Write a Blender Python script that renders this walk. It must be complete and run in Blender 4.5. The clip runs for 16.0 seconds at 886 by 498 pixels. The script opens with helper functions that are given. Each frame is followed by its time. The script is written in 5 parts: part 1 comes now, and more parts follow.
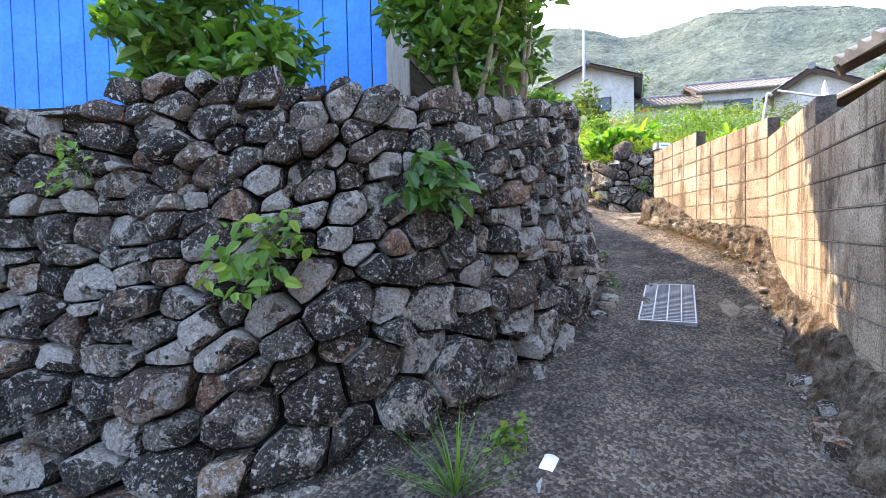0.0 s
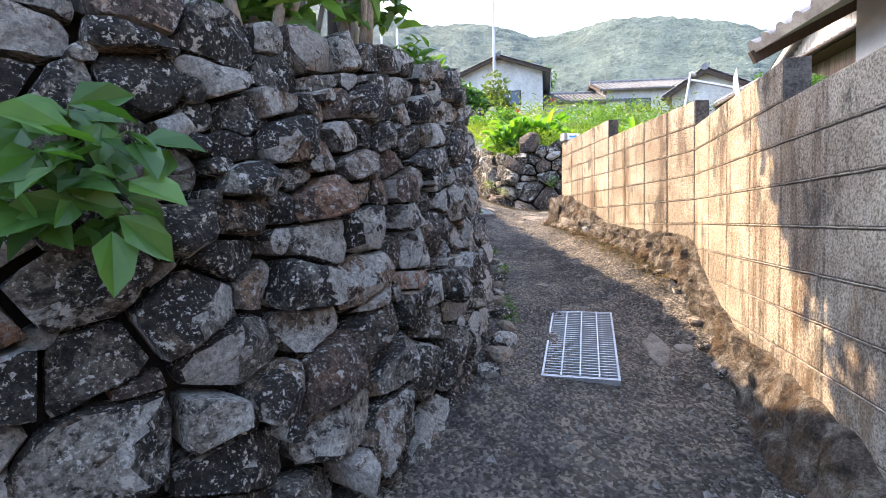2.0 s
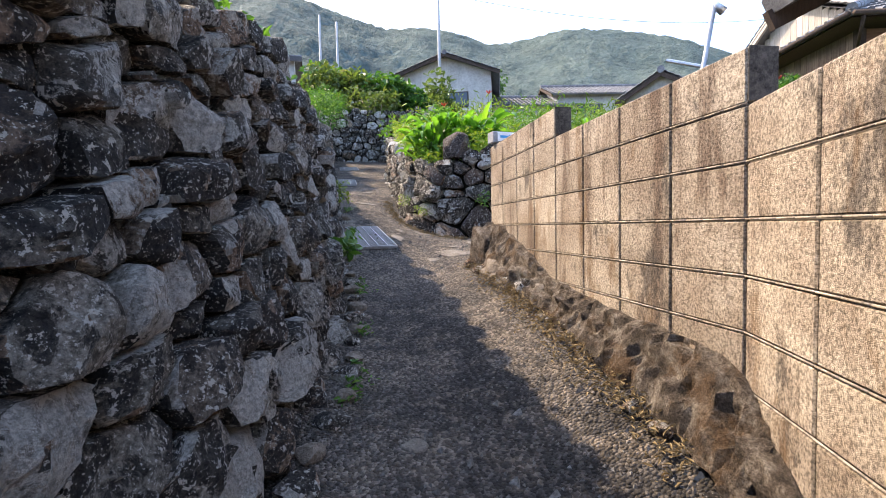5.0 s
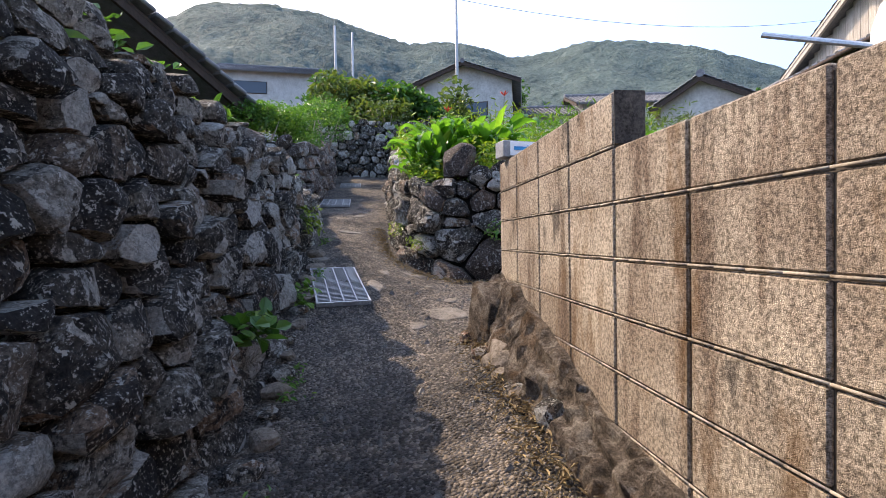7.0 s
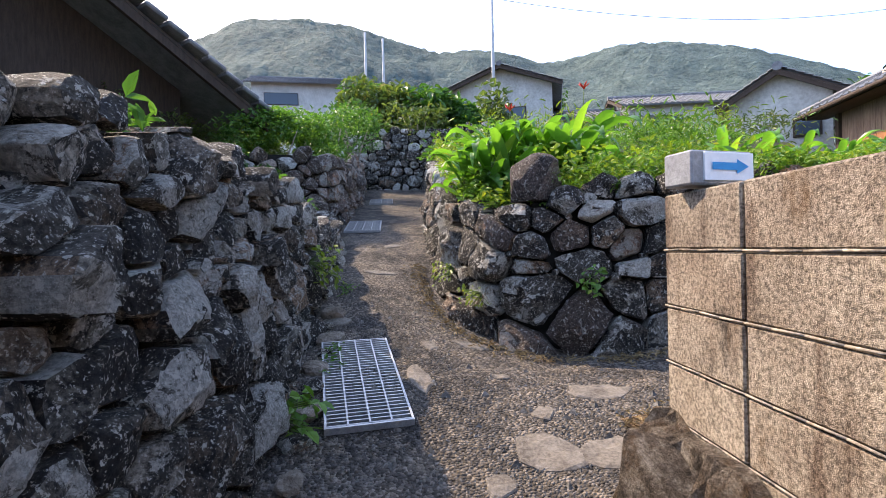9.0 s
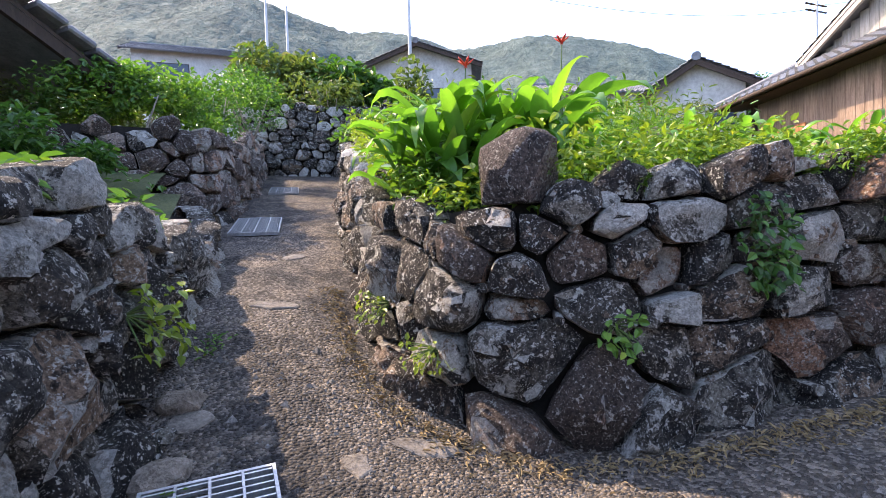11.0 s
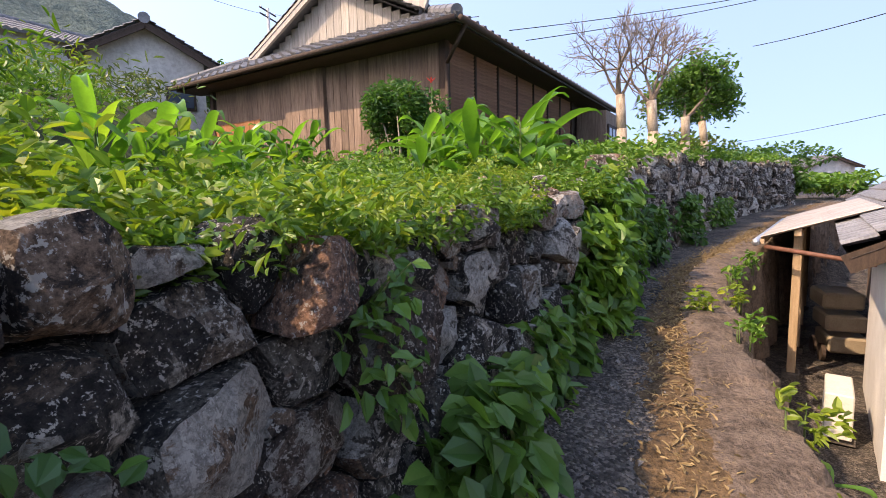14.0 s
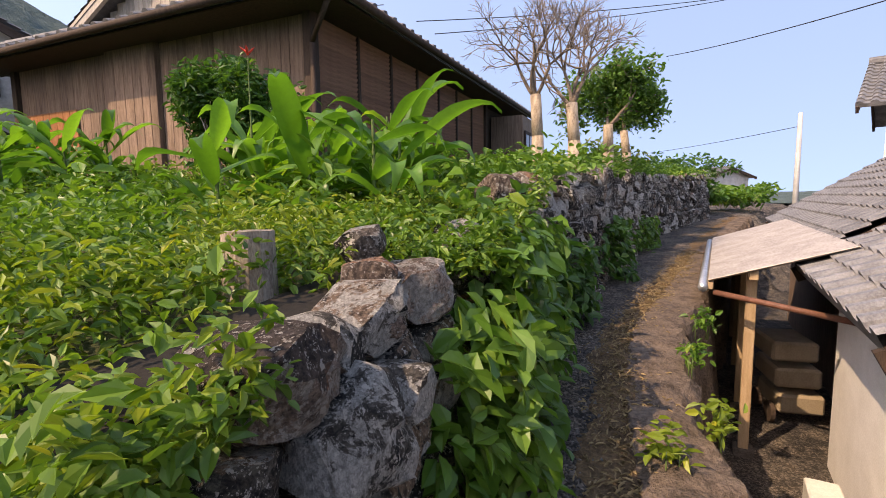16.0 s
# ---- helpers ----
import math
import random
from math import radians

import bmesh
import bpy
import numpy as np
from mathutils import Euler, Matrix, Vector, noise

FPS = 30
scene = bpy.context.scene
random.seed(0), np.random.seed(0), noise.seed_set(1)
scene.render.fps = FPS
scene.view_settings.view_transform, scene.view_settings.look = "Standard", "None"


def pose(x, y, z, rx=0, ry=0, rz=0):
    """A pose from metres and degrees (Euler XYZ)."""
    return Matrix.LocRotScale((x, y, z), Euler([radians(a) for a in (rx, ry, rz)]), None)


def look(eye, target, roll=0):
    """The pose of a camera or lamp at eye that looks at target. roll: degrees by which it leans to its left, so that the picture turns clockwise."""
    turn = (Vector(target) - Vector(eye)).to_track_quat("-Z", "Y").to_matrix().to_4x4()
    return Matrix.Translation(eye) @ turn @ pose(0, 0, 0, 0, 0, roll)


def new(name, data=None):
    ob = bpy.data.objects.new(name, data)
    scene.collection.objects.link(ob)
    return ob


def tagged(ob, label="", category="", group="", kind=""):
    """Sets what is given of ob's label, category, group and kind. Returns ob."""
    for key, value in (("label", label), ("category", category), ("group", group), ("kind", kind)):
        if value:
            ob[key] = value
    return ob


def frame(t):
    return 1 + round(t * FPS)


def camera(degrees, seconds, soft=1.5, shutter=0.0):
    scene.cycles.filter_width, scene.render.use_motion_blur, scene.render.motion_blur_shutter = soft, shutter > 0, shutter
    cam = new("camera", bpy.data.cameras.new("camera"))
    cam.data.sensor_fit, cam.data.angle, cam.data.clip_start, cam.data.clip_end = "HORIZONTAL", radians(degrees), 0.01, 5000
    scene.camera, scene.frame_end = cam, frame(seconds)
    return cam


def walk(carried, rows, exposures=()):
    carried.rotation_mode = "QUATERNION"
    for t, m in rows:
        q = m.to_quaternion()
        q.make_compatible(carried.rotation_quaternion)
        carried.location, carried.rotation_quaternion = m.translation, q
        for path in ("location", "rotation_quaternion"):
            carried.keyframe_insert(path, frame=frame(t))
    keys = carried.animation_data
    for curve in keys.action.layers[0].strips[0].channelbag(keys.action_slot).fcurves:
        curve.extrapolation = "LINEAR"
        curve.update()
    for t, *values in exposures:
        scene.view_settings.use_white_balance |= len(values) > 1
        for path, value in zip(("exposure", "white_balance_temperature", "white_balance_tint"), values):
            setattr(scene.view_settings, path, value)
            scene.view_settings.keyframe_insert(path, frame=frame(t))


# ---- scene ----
cam = camera(85.8, 16.0, 0.9)
PATH = [
    (0, (0.112, 0.131, 1.641), (0.115, 2.13, 1.572), -1.2),
    (0.5, (0.187, 0.456, 1.622), (0.255, 2.453, 1.537), -1.1),
    (1, (0.31, 0.789, 1.699), (0.523, 2.776, 1.598), -1.2),
    (1.5, (0.522, 1.158, 1.739), (0.818, 3.133, 1.636), -1.2),
    (2, (0.71, 1.472, 1.787), (1.053, 3.44, 1.679), -1.4),
    (2.5, (0.867, 1.891, 1.87), (1.255, 3.85, 1.759), -1.5),
    (2.9, (1.027, 2.187, 1.876), (1.454, 4.138, 1.759), -1.6),
    (3, (1.069, 2.264, 1.889), (1.502, 4.214, 1.777), -1.2),
    (3.5, (1.281, 2.594, 1.998), (1.752, 4.535, 1.892), -1.4),
    (4, (1.45, 2.947, 2.013), (1.957, 4.879, 1.908), -1.5),
    (4.5, (1.635, 3.281, 2.049), (2.163, 5.207, 1.952), -1.4),
    (4.7, (1.763, 3.431, 2.077), (2.291, 5.358, 1.98), -1.3),
    (6.8, (2.625, 4.908, 2.41), (3.074, 6.856, 2.367), -0.8),
    (7, (2.614, 5.1, 2.416), (3.049, 7.052, 2.374), -1.0),
    (7.5, (2.599, 5.475, 2.546), (2.999, 7.435, 2.508), -0.8),
    (8, (2.67, 5.915, 2.622), (3.035, 7.881, 2.6), -1.1),
    (8.5, (2.692, 6.255, 2.681), (3.016, 8.228, 2.669), -1.2),
    (8.7, (2.674, 6.423, 2.712), (2.983, 8.399, 2.705), -1.4),
    (10.8, (2.779, 8.029, 2.994), (3.336, 9.948, 2.932), -1.6),
    (11, (2.822, 8.142, 2.983), (3.479, 10.03, 2.906), -1.9),
    (11.5, (2.998, 8.416, 3.081), (3.968, 10.162, 2.974), -2.6),
    (12, (3.21, 8.645, 3.08), (4.531, 10.14, 2.939), -2.9),
    (12.1, (3.262, 8.711, 3.098), (4.651, 10.143, 2.962), -2.8),
    (12.2, (3.303, 8.796, 3.13), (4.76, 10.158, 2.99), -3.1),
    (12.4, (3.429, 8.838, 3.181), (4.988, 10.081, 3.034), -3.2),
    (12.5, (3.465, 8.852, 3.205), (5.088, 10.01, 3.041), -2.7),
    (12.7, (3.594, 8.892, 3.211), (5.313, 9.899, 3.031), -2.1),
    (13, (3.847, 8.953, 3.264), (5.637, 9.828, 3.085), -1.8),
    (13.5, (4.168, 9.001, 3.315), (6.038, 9.685, 3.127), -1.9),
    (14, (4.625, 9.106, 3.381), (6.552, 9.593, 3.158), -1.3),
    (14.5, (5.138, 9.08, 3.404), (7.095, 9.415, 3.16), -0.8),
    (15, (5.609, 9.004, 3.474), (7.577, 9.272, 3.24), -0.9),
    (15.5, (6.165, 8.957, 3.569), (8.139, 9.185, 3.349), -0.8),
    (16, (6.709, 8.824, 3.625), (8.689, 9.009, 3.411), -0.8),
]
EXPOSURES = [(0, 3.5, 7700, 14), (2.5, 3.4, 7500, 14), (4.7, 2.85, 7200, 14), (6.8, 2.3, 7000, 15), (8.7, 2.5, 7000, 15), (11, 2.9, 7100, 19), (12.3, 2.95, 7200, 20), (13.5, 2.4, 7500, 21), (16, 1.85, 8300, 22)]
walk(cam, [(t, look(eye, target, roll)) for t, eye, target, roll in PATH], EXPOSURES)

# ---- world, sun ----
SUN_HEADING, SUN_HEIGHT = -38.0, 46.0
world = bpy.data.worlds.new("sky")
scene.world = world
world.use_nodes = True
sky = world.node_tree.nodes.new("ShaderNodeTexSky")
sky.sky_type, sky.sun_disc = "NISHITA", False
sky.sun_elevation, sky.sun_rotation = radians(SUN_HEIGHT), radians(SUN_HEADING)
sky.air_density, sky.dust_density, sky.ozone_density = 1.0, 0.9, 1.4
back = world.node_tree.nodes["Background"]
back.inputs["Strength"].default_value = 0.15
sky_co, sky_lift, sky_unit = (world.node_tree.nodes.new(k) for k in ("ShaderNodeTexCoord", "ShaderNodeVectorMath", "ShaderNodeVectorMath"))
sky_lift.operation, sky_unit.operation = "ADD", "NORMALIZE"
sky_lift.inputs[1].default_value = (0, 0, 0.65)
world.node_tree.links.new(sky_co.outputs["Generated"], sky_lift.inputs[0])
world.node_tree.links.new(sky_lift.outputs[0], sky_unit.inputs[0])
world.node_tree.links.new(sky_unit.outputs[0], sky.inputs[0])
world.node_tree.links.new(sky.outputs[0], back.inputs[0])
sun = new("sun", bpy.data.lights.new("sun", "SUN"))
sun.data.energy, sun.data.angle, sun.data.color = 1.65, radians(0.6), (1.0, 0.85, 0.66)
sun_way = Vector((math.sin(radians(SUN_HEADING)) * math.cos(radians(SUN_HEIGHT)), math.cos(radians(SUN_HEADING)) * math.cos(radians(SUN_HEIGHT)), math.sin(radians(SUN_HEIGHT))))
sun.matrix_world = look(sun_way * 60, (0, 0, 0))


# ---- materials ----
def material(name, rough=0.8, metal=0.0, spec=0.3):
    m = bpy.data.materials.new(name)
    m.use_nodes = True
    b = m.node_tree.nodes["Principled BSDF"]
    b.inputs["Roughness"].default_value, b.inputs["Metallic"].default_value = rough, metal
    b.inputs["Specular IOR Level"].default_value = spec
    return m, m.node_tree, b


def node(tree, kind, **values):
    n = tree.nodes.new(kind)
    for k, v in values.items():
        n.inputs[k].default_value = v
    return n


def spot(tree, scale, detail=4, rough=0.6, stretch=None, distort=0.0):
    """A noise texture in object space."""
    co = tree.nodes.new("ShaderNodeTexCoord")
    n = node(tree, "ShaderNodeTexNoise", Scale=scale, Detail=detail, Roughness=rough, Distortion=distort)
    if stretch:
        mp = node(tree, "ShaderNodeMapping", Scale=stretch)
        tree.links.new(co.outputs["Object"], mp.inputs[0])
        tree.links.new(mp.outputs[0], n.inputs["Vector"])
    else:
        tree.links.new(co.outputs["Object"], n.inputs["Vector"])
    return n.outputs["Fac"]


def ramp(tree, fac, *stops):
    r = tree.nodes.new("ShaderNodeValToRGB")
    e = r.color_ramp.elements
    while len(e) < len(stops):
        e.new(0.5)
    for i, (p, c) in enumerate(stops):
        e[i].position, e[i].color = p, (*c, 1) if not isinstance(c, (int, float)) else (c, c, c, 1)
    tree.links.new(fac, r.inputs[0])
    return r.outputs[0]


def mix(tree, fac, a, b, how="MIX"):
    m = tree.nodes.new("ShaderNodeMix")
    m.data_type, m.blend_type = "RGBA", how
    for sock, v in ((m.inputs[0], fac), (m.inputs[6], a), (m.inputs[7], b)):
        if isinstance(v, bpy.types.NodeSocket):
            tree.links.new(v, sock)
        elif isinstance(v, (int, float)):
            sock.default_value = v
        else:
            sock.default_value = (*v, 1)
    return m.outputs[2]


def bump(tree, b, height, strength=0.4, distance=0.01):
    n = node(tree, "ShaderNodeBump", Strength=strength, Distance=distance)
    tree.links.new(height, n.inputs["Height"])
    tree.links.new(n.outputs[0], b.inputs["Normal"])


def simple(name, dark, light, scale=8, rough=0.8, fine=60, bumpy=0.3, stretch=None, tint=0.0, metal=0.0, distance=0.006):
    """Two-scale mottled paint, wood, plaster or soil between two colours."""
    m, t, b = material(name, rough, metal)
    big = spot(t, scale, 5, 0.65, stretch)
    small = spot(t, fine, 4, 0.7, stretch)
    col = ramp(t, big, (0.38, dark), (0.62, light))
    col = mix(t, 0.45, col, ramp(t, small, (0.4, dark), (0.6, light)))
    if tint:
        info = t.nodes.new("ShaderNodeObjectInfo")
        geo = t.nodes.new("ShaderNodeNewGeometry")
        add = node(t, "ShaderNodeMath")
        add.operation = "ADD"
        t.links.new(info.outputs["Random"], add.inputs[0])
        t.links.new(geo.outputs["Random Per Island"], add.inputs[1])
        half = node(t, "ShaderNodeMath")
        half.operation = "FRACT"
        t.links.new(add.outputs[0], half.inputs[0])
        col = mix(t, 1.0, col, ramp(t, half.outputs[0], (0.0, 1 - tint), (1.0, 1.0)), "MULTIPLY")
    t.links.new(col, b.inputs["Base Color"])
    if bumpy:
        bump(t, b, small, bumpy, distance)
    return m


def stone_material(name, base, dark, lichen, cover=0.56):
    """Weathered rock: grain, black crust, pale patches and specks of lichen that differ from stone to stone."""
    m, t, b = material(name, 0.85, 0, 0.25)
    info, geo = t.nodes.new("ShaderNodeObjectInfo"), t.nodes.new("ShaderNodeNewGeometry")

    def math_node(how, a, c):
        n = t.nodes.new("ShaderNodeMath")
        n.operation = how
        for sock, v in zip(n.inputs, (a, c)):
            if isinstance(v, (int, float)):
                sock.default_value = v
            else:
                t.links.new(v, sock)
        return n.outputs[0]

    rnd = math_node("FRACT", math_node("ADD", info.outputs["Random"], geo.outputs["Random Per Island"]), 0.0)
    other = math_node("FRACT", math_node("MULTIPLY", rnd, 7.31), 0.0)
    grain = spot(t, 55, 8, 0.75)
    body = spot(t, 7, 9, 0.72, None, 0.6)
    stone = ramp(t, rnd, (0.0, tuple(0.22 * c for c in base)), (0.3, tuple(0.6 * c for c in base)), (0.5, (base[0] * 1.15, base[1] * 0.88, base[2] * 0.72)), (0.62, tuple(0.3 * c for c in base)), (0.8, (base[0] * 0.85, base[1] * 0.88, base[2] * 0.88)), (1.0, tuple(1.7 * c for c in base)))
    black = math_node("ADD", body, math_node("MULTIPLY", math_node("SUBTRACT", other, 0.45), -0.2))
    col = mix(t, ramp(t, black, (0.49, 0.0), (0.54, 0.92)), stone, dark)
    col = mix(t, 0.9, col, ramp(t, grain, (0.40, 0.3), (0.5, 0.95), (0.6, 1.6)), "MULTIPLY")
    pale = mix(t, ramp(t, spot(t, 60, 6, 0.8), (0.4, 0.0), (0.6, 1.0)), lichen, tuple(0.4 * c for c in lichen))
    crust = math_node("ADD", spot(t, 9, 12, 0.78, None, 0.4), math_node("MULTIPLY", math_node("SUBTRACT", other, 0.62), 0.36))
    col = mix(t, ramp(t, crust, (cover, 0.0), (cover + 0.025, 0.85)), col, pale)
    col = mix(t, ramp(t, spot(t, 34, 6, 0.7), (0.585, 0.0), (0.6, 0.95)), col, lichen)
    col = mix(t, ramp(t, spot(t, 110, 3, 0.6), (0.63, 0.0), (0.65, 0.85)), col, lichen)
    t.links.new(col, b.inputs["Base Color"])
    h = mix(t, 0.45, grain, body)
    bump(t, b, h, 1.0, 0.09)
    return m


def leaf_material(name, dark, light, gloss=0.4, glow=0.35):
    m, t, b = material(name, gloss, 0, 0.4)
    geo, info = t.nodes.new("ShaderNodeNewGeometry"), t.nodes.new("ShaderNodeObjectInfo")
    add, fr = t.nodes.new("ShaderNodeMath"), t.nodes.new("ShaderNodeMath")
    add.operation, fr.operation = "ADD", "FRACT"
    t.links.new(info.outputs["Random"], add.inputs[0])
    t.links.new(geo.outputs["Random Per Island"], add.inputs[1])
    t.links.new(add.outputs[0], fr.inputs[0])
    mid = tuple((p + q) / 2 for p, q in zip(dark, light))
    col = ramp(t, fr.outputs[0], (0.0, dark), (0.5, mid), (0.93, light), (1.0, (light[0] * 1.6, light[1] * 1.15, light[2])))
    col = mix(t, 0.35, col, ramp(t, spot(t, 30, 3), (0.3, 0.6), (0.7, 1.0)), "MULTIPLY")
    t.links.new(col, b.inputs["Base Color"])
    tr = t.nodes.new("ShaderNodeBsdfTranslucent")
    t.links.new(mix(t, 1.0, col, (1.5, 1.6, 0.6), "MULTIPLY"), tr.inputs[0])
    ms = t.nodes.new("ShaderNodeMixShader")
    ms.inputs[0].default_value = glow
    t.links.new(b.outputs[0], ms.inputs[1])
    t.links.new(tr.outputs[0], ms.inputs[2])
    t.links.new(ms.outputs[0], t.nodes["Material Output"].inputs[0])
    return m


BASALT = stone_material("basalt", (0.24, 0.212, 0.175), (0.027, 0.024, 0.022), (0.66, 0.63, 0.56), 0.53)
REDROCK = stone_material("brown_rock", (0.27, 0.195, 0.15), (0.08, 0.06, 0.05), (0.52, 0.48, 0.42), 0.56)
DARKROCK = stone_material("dark_brown_rock", (0.11, 0.08, 0.066), (0.035, 0.028, 0.025), (0.4, 0.37, 0.32), 0.68)
# wall core's soil, near black: the shade in the gaps is in its colour
SHADED_SOIL = simple("shaded_soil", (0.008, 0.007, 0.006), (0.026, 0.021, 0.016), 6, 0.95)
MORTAR = simple("mortar", (0.05, 0.042, 0.034), (0.14, 0.12, 0.10), 10, 0.95)
BEAD = simple("mortar_bead", (0.12, 0.095, 0.07), (0.42, 0.36, 0.29), 6, 0.95)
PLASTER = simple("white_plaster", (0.60, 0.58, 0.53), (0.78, 0.76, 0.72), 2, 0.85)
TILE = simple("roof_tile", (0.10, 0.10, 0.105), (0.26, 0.26, 0.26), 5, 0.5, tint=0.3)
WOOD = simple("old_wood", (0.13, 0.085, 0.06), (0.34, 0.24, 0.175), 3, 0.8, 40, 0.4, (9, 9, 0.7), tint=0.35)
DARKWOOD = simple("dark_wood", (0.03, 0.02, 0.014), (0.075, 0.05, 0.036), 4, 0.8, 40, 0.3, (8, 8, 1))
BLUE = simple("blue_paint", (0.01, 0.20, 0.68), (0.03, 0.30, 0.82), 2, 0.5, 30, 0.1)
STEEL = simple("galvanised_steel", (0.34, 0.36, 0.38), (0.55, 0.57, 0.58), 12, 0.4, 60, 0.1, metal=0.8)
GREEN = leaf_material("leaf", (0.045, 0.12, 0.024), (0.12, 0.245, 0.045))
BRIGHT = leaf_material("bright_leaf", (0.06, 0.15, 0.02), (0.15, 0.28, 0.045))
BARK = simple("bark", (0.16, 0.12, 0.09), (0.42, 0.36, 0.29), 6, 0.9, 50, 0.5, (3, 3, 1))


# ---- helpers of the place ----
def mk(name, verts, faces, mat, parent=None, label="", smooth=False, crease=0):
    me = bpy.data.meshes.new(name)
    me.from_pydata([tuple(v) for v in verts], [], faces)
    me.materials.append(mat)
    if smooth:
        me.shade_smooth()
    if crease:
        me.set_sharp_from_angle(angle=radians(crease))
    ob = new(name, me)
    if parent:
        ob.parent = parent
    if label:
        ob["label"] = label
    return ob


def part(name, bm, mat, parent=None, label="", smooth=False):
    me = bpy.data.meshes.new(name)
    bm.to_mesh(me)
    bm.free()
    me.materials.append(mat)
    if smooth:
        me.shade_smooth()
    ob = new(name, me)
    if parent:
        ob.parent = parent
    if label:
        ob["label"] = label
    return ob


def box(bm, cx, cy, cz, sx, sy, sz, m=None, bevel=0.0):
    """A box of full sizes, bevelled, in a bmesh."""
    r = bmesh.ops.create_cube(bm, size=1, matrix=(m or Matrix()) @ Matrix.Translation((cx, cy, cz)) @ Matrix.Diagonal((sx, sy, sz, 1)))
    if bevel:
        es = list({e for v in r["verts"] for e in v.link_edges})
        bmesh.ops.bevel(bm, geom=es, offset=bevel, segments=1, affect="EDGES")
    return bm


def boxpart(name, parent, mat, c, s, m=None, bevel=0.006, label=""):
    return part(name, box(bmesh.new(), *c, *s, m, bevel), mat, parent, label)


def rod(bm, a, b, r, r2=None, n=8):
    a, b = Vector(a), Vector(b)
    q = (b - a).to_track_quat("Z", "Y").to_matrix().to_4x4()
    bmesh.ops.create_cone(bm, cap_ends=True, segments=n, radius1=r, radius2=r if r2 is None else r2, depth=(b - a).length, matrix=Matrix.Translation((a + b) / 2) @ q)
    return bm


def thing(name, label, category, at=(0, 0, 0), group="", kind=""):
    ob = new(name)
    ob.matrix_world = pose(*at) if not isinstance(at, Matrix) else at
    return tagged(ob, label, category, group, kind)


def smooth_step(a, b, x):
    t = np.clip((x - a) / (b - a), 0, 1)
    return t * t * (3 - 2 * t)


# ---- the lie of the land ----
def alley_z(y):
    return np.interp(y, [-6, 0.13, 1.47, 2.6, 3.28, 4.87, 5.17, 8.14, 8.77, 9.35, 10.05, 11.95, 14, 20, 40], [-0.6, 0.27, 0.42, 0.61, 0.71, 1.04, 1.12, 1.63, 1.82, 2.0, 2.14, 2.66, 3.08, 4.3, 8.5])


def lane_z(x):
    return np.interp(x, [3, 4.6, 6.7, 10.6, 14.1, 24, 60], [1.78, 2.0, 2.24, 2.40, 2.49, 2.8, 3.2])


LANE_EDGE = ([3.4, 3.85, 5.5, 7.87, 10.65, 11.7, 14, 18, 24, 40], [8.35, 8.4, 8.42, 8.3, 7.65, 7.1, 5.9, 3.8, 0.2, -11.6])
YARD_Z = 0.76


def lane_edge(x):
    return np.interp(x, *LANE_EDGE)


def path_z(x, y):
    w = smooth_step(2.6, 4.6, x) * (1 - smooth_step(10.4, 13.0, y))
    fall = 0.3 * (1 - smooth_step(-1.6, 0.25, x)) * (1 - smooth_step(3.5, 5.0, y))
    return alley_z(y) * (1 - w) + lane_z(x) * w - fall


def lump(x, y):
    p = Vector((x * 3, y * 3, 0))
    return 0.018 * noise.noise(p) + 0.010 * noise.noise(p * 3.1) + 0.006 * noise.noise(p * 7)


def ground_z(x, y):
    """The path and lane, and the yard that lies lower beyond the lane's kerb."""
    z = path_z(x, y)
    drop = smooth_step(0.15, 0.35, lane_edge(x) - y) * smooth_step(3.85, 4.0, x)
    return z * (1 - drop) + YARD_Z * drop


# ---- dry stone walls ----
def resample(points, step=0.05):
    p = np.array(points, float)
    for _ in range(3):
        q = [p[0]]
        for a, b in zip(p[:-1], p[1:]):
            q += [0.75 * a + 0.25 * b, 0.25 * a + 0.75 * b]
        p = np.array(q + [p[-1]])
    s = np.concatenate([[0], np.cumsum(np.linalg.norm(np.diff(p, axis=0), axis=1))])
    u = np.arange(0, s[-1], step)
    return u, np.stack([np.interp(u, s, p[:, 0]), np.interp(u, s, p[:, 1])], 1), s[-1]


class WallFace:
    """A battered wall face over a smoothed line; the face looks to the line's right."""

    def __init__(self, points, tops, batter=0.12, foot=0.12, base=path_z):
        self.u, self.p, self.length = resample(points)
        self.tops, self.batter, self.foot = tops, batter, foot
        d = np.gradient(self.p, axis=0)
        d /= np.linalg.norm(d, axis=1)[:, None]
        self.n = np.stack([d[:, 1], -d[:, 0]], 1)
        self.base = np.array([float(base(x, y)) for x, y in self.p]) - foot
        self.top = np.interp(self.u, *tops)

    def at(self, u, h, out=0.0):
        """The place at arc length u, height h over the foot, out in front of the face."""
        x, y = np.interp(u, self.u, self.p[:, 0]), np.interp(u, self.u, self.p[:, 1])
        nx, ny = np.interp(u, self.u, self.n[:, 0]), np.interp(u, self.u, self.n[:, 1])
        o = out - self.batter * h + self.batter * self.foot
        return np.stack([x + nx * o, y + ny * o, np.interp(u, self.u, self.base) + h], -1)

    def height(self, u):
        return np.interp(u, self.u, self.top - self.base)


def clip(poly, a, b, c):
    """The part of a convex polygon in which a*x + b*y <= c."""
    out = []
    for (x0, y0), (x1, y1) in zip(poly, poly[1:] + poly[:1]):
        d0, d1 = a * x0 + b * y0 - c, a * x1 + b * y1 - c
        if d0 <= 0:
            out.append((x0, y0))
        if (d0 < 0 < d1) or (d1 < 0 < d0):
            t = d0 / (d0 - d1)
            out.append((x0 + t * (x1 - x0), y0 + t * (y1 - y0)))
    return out


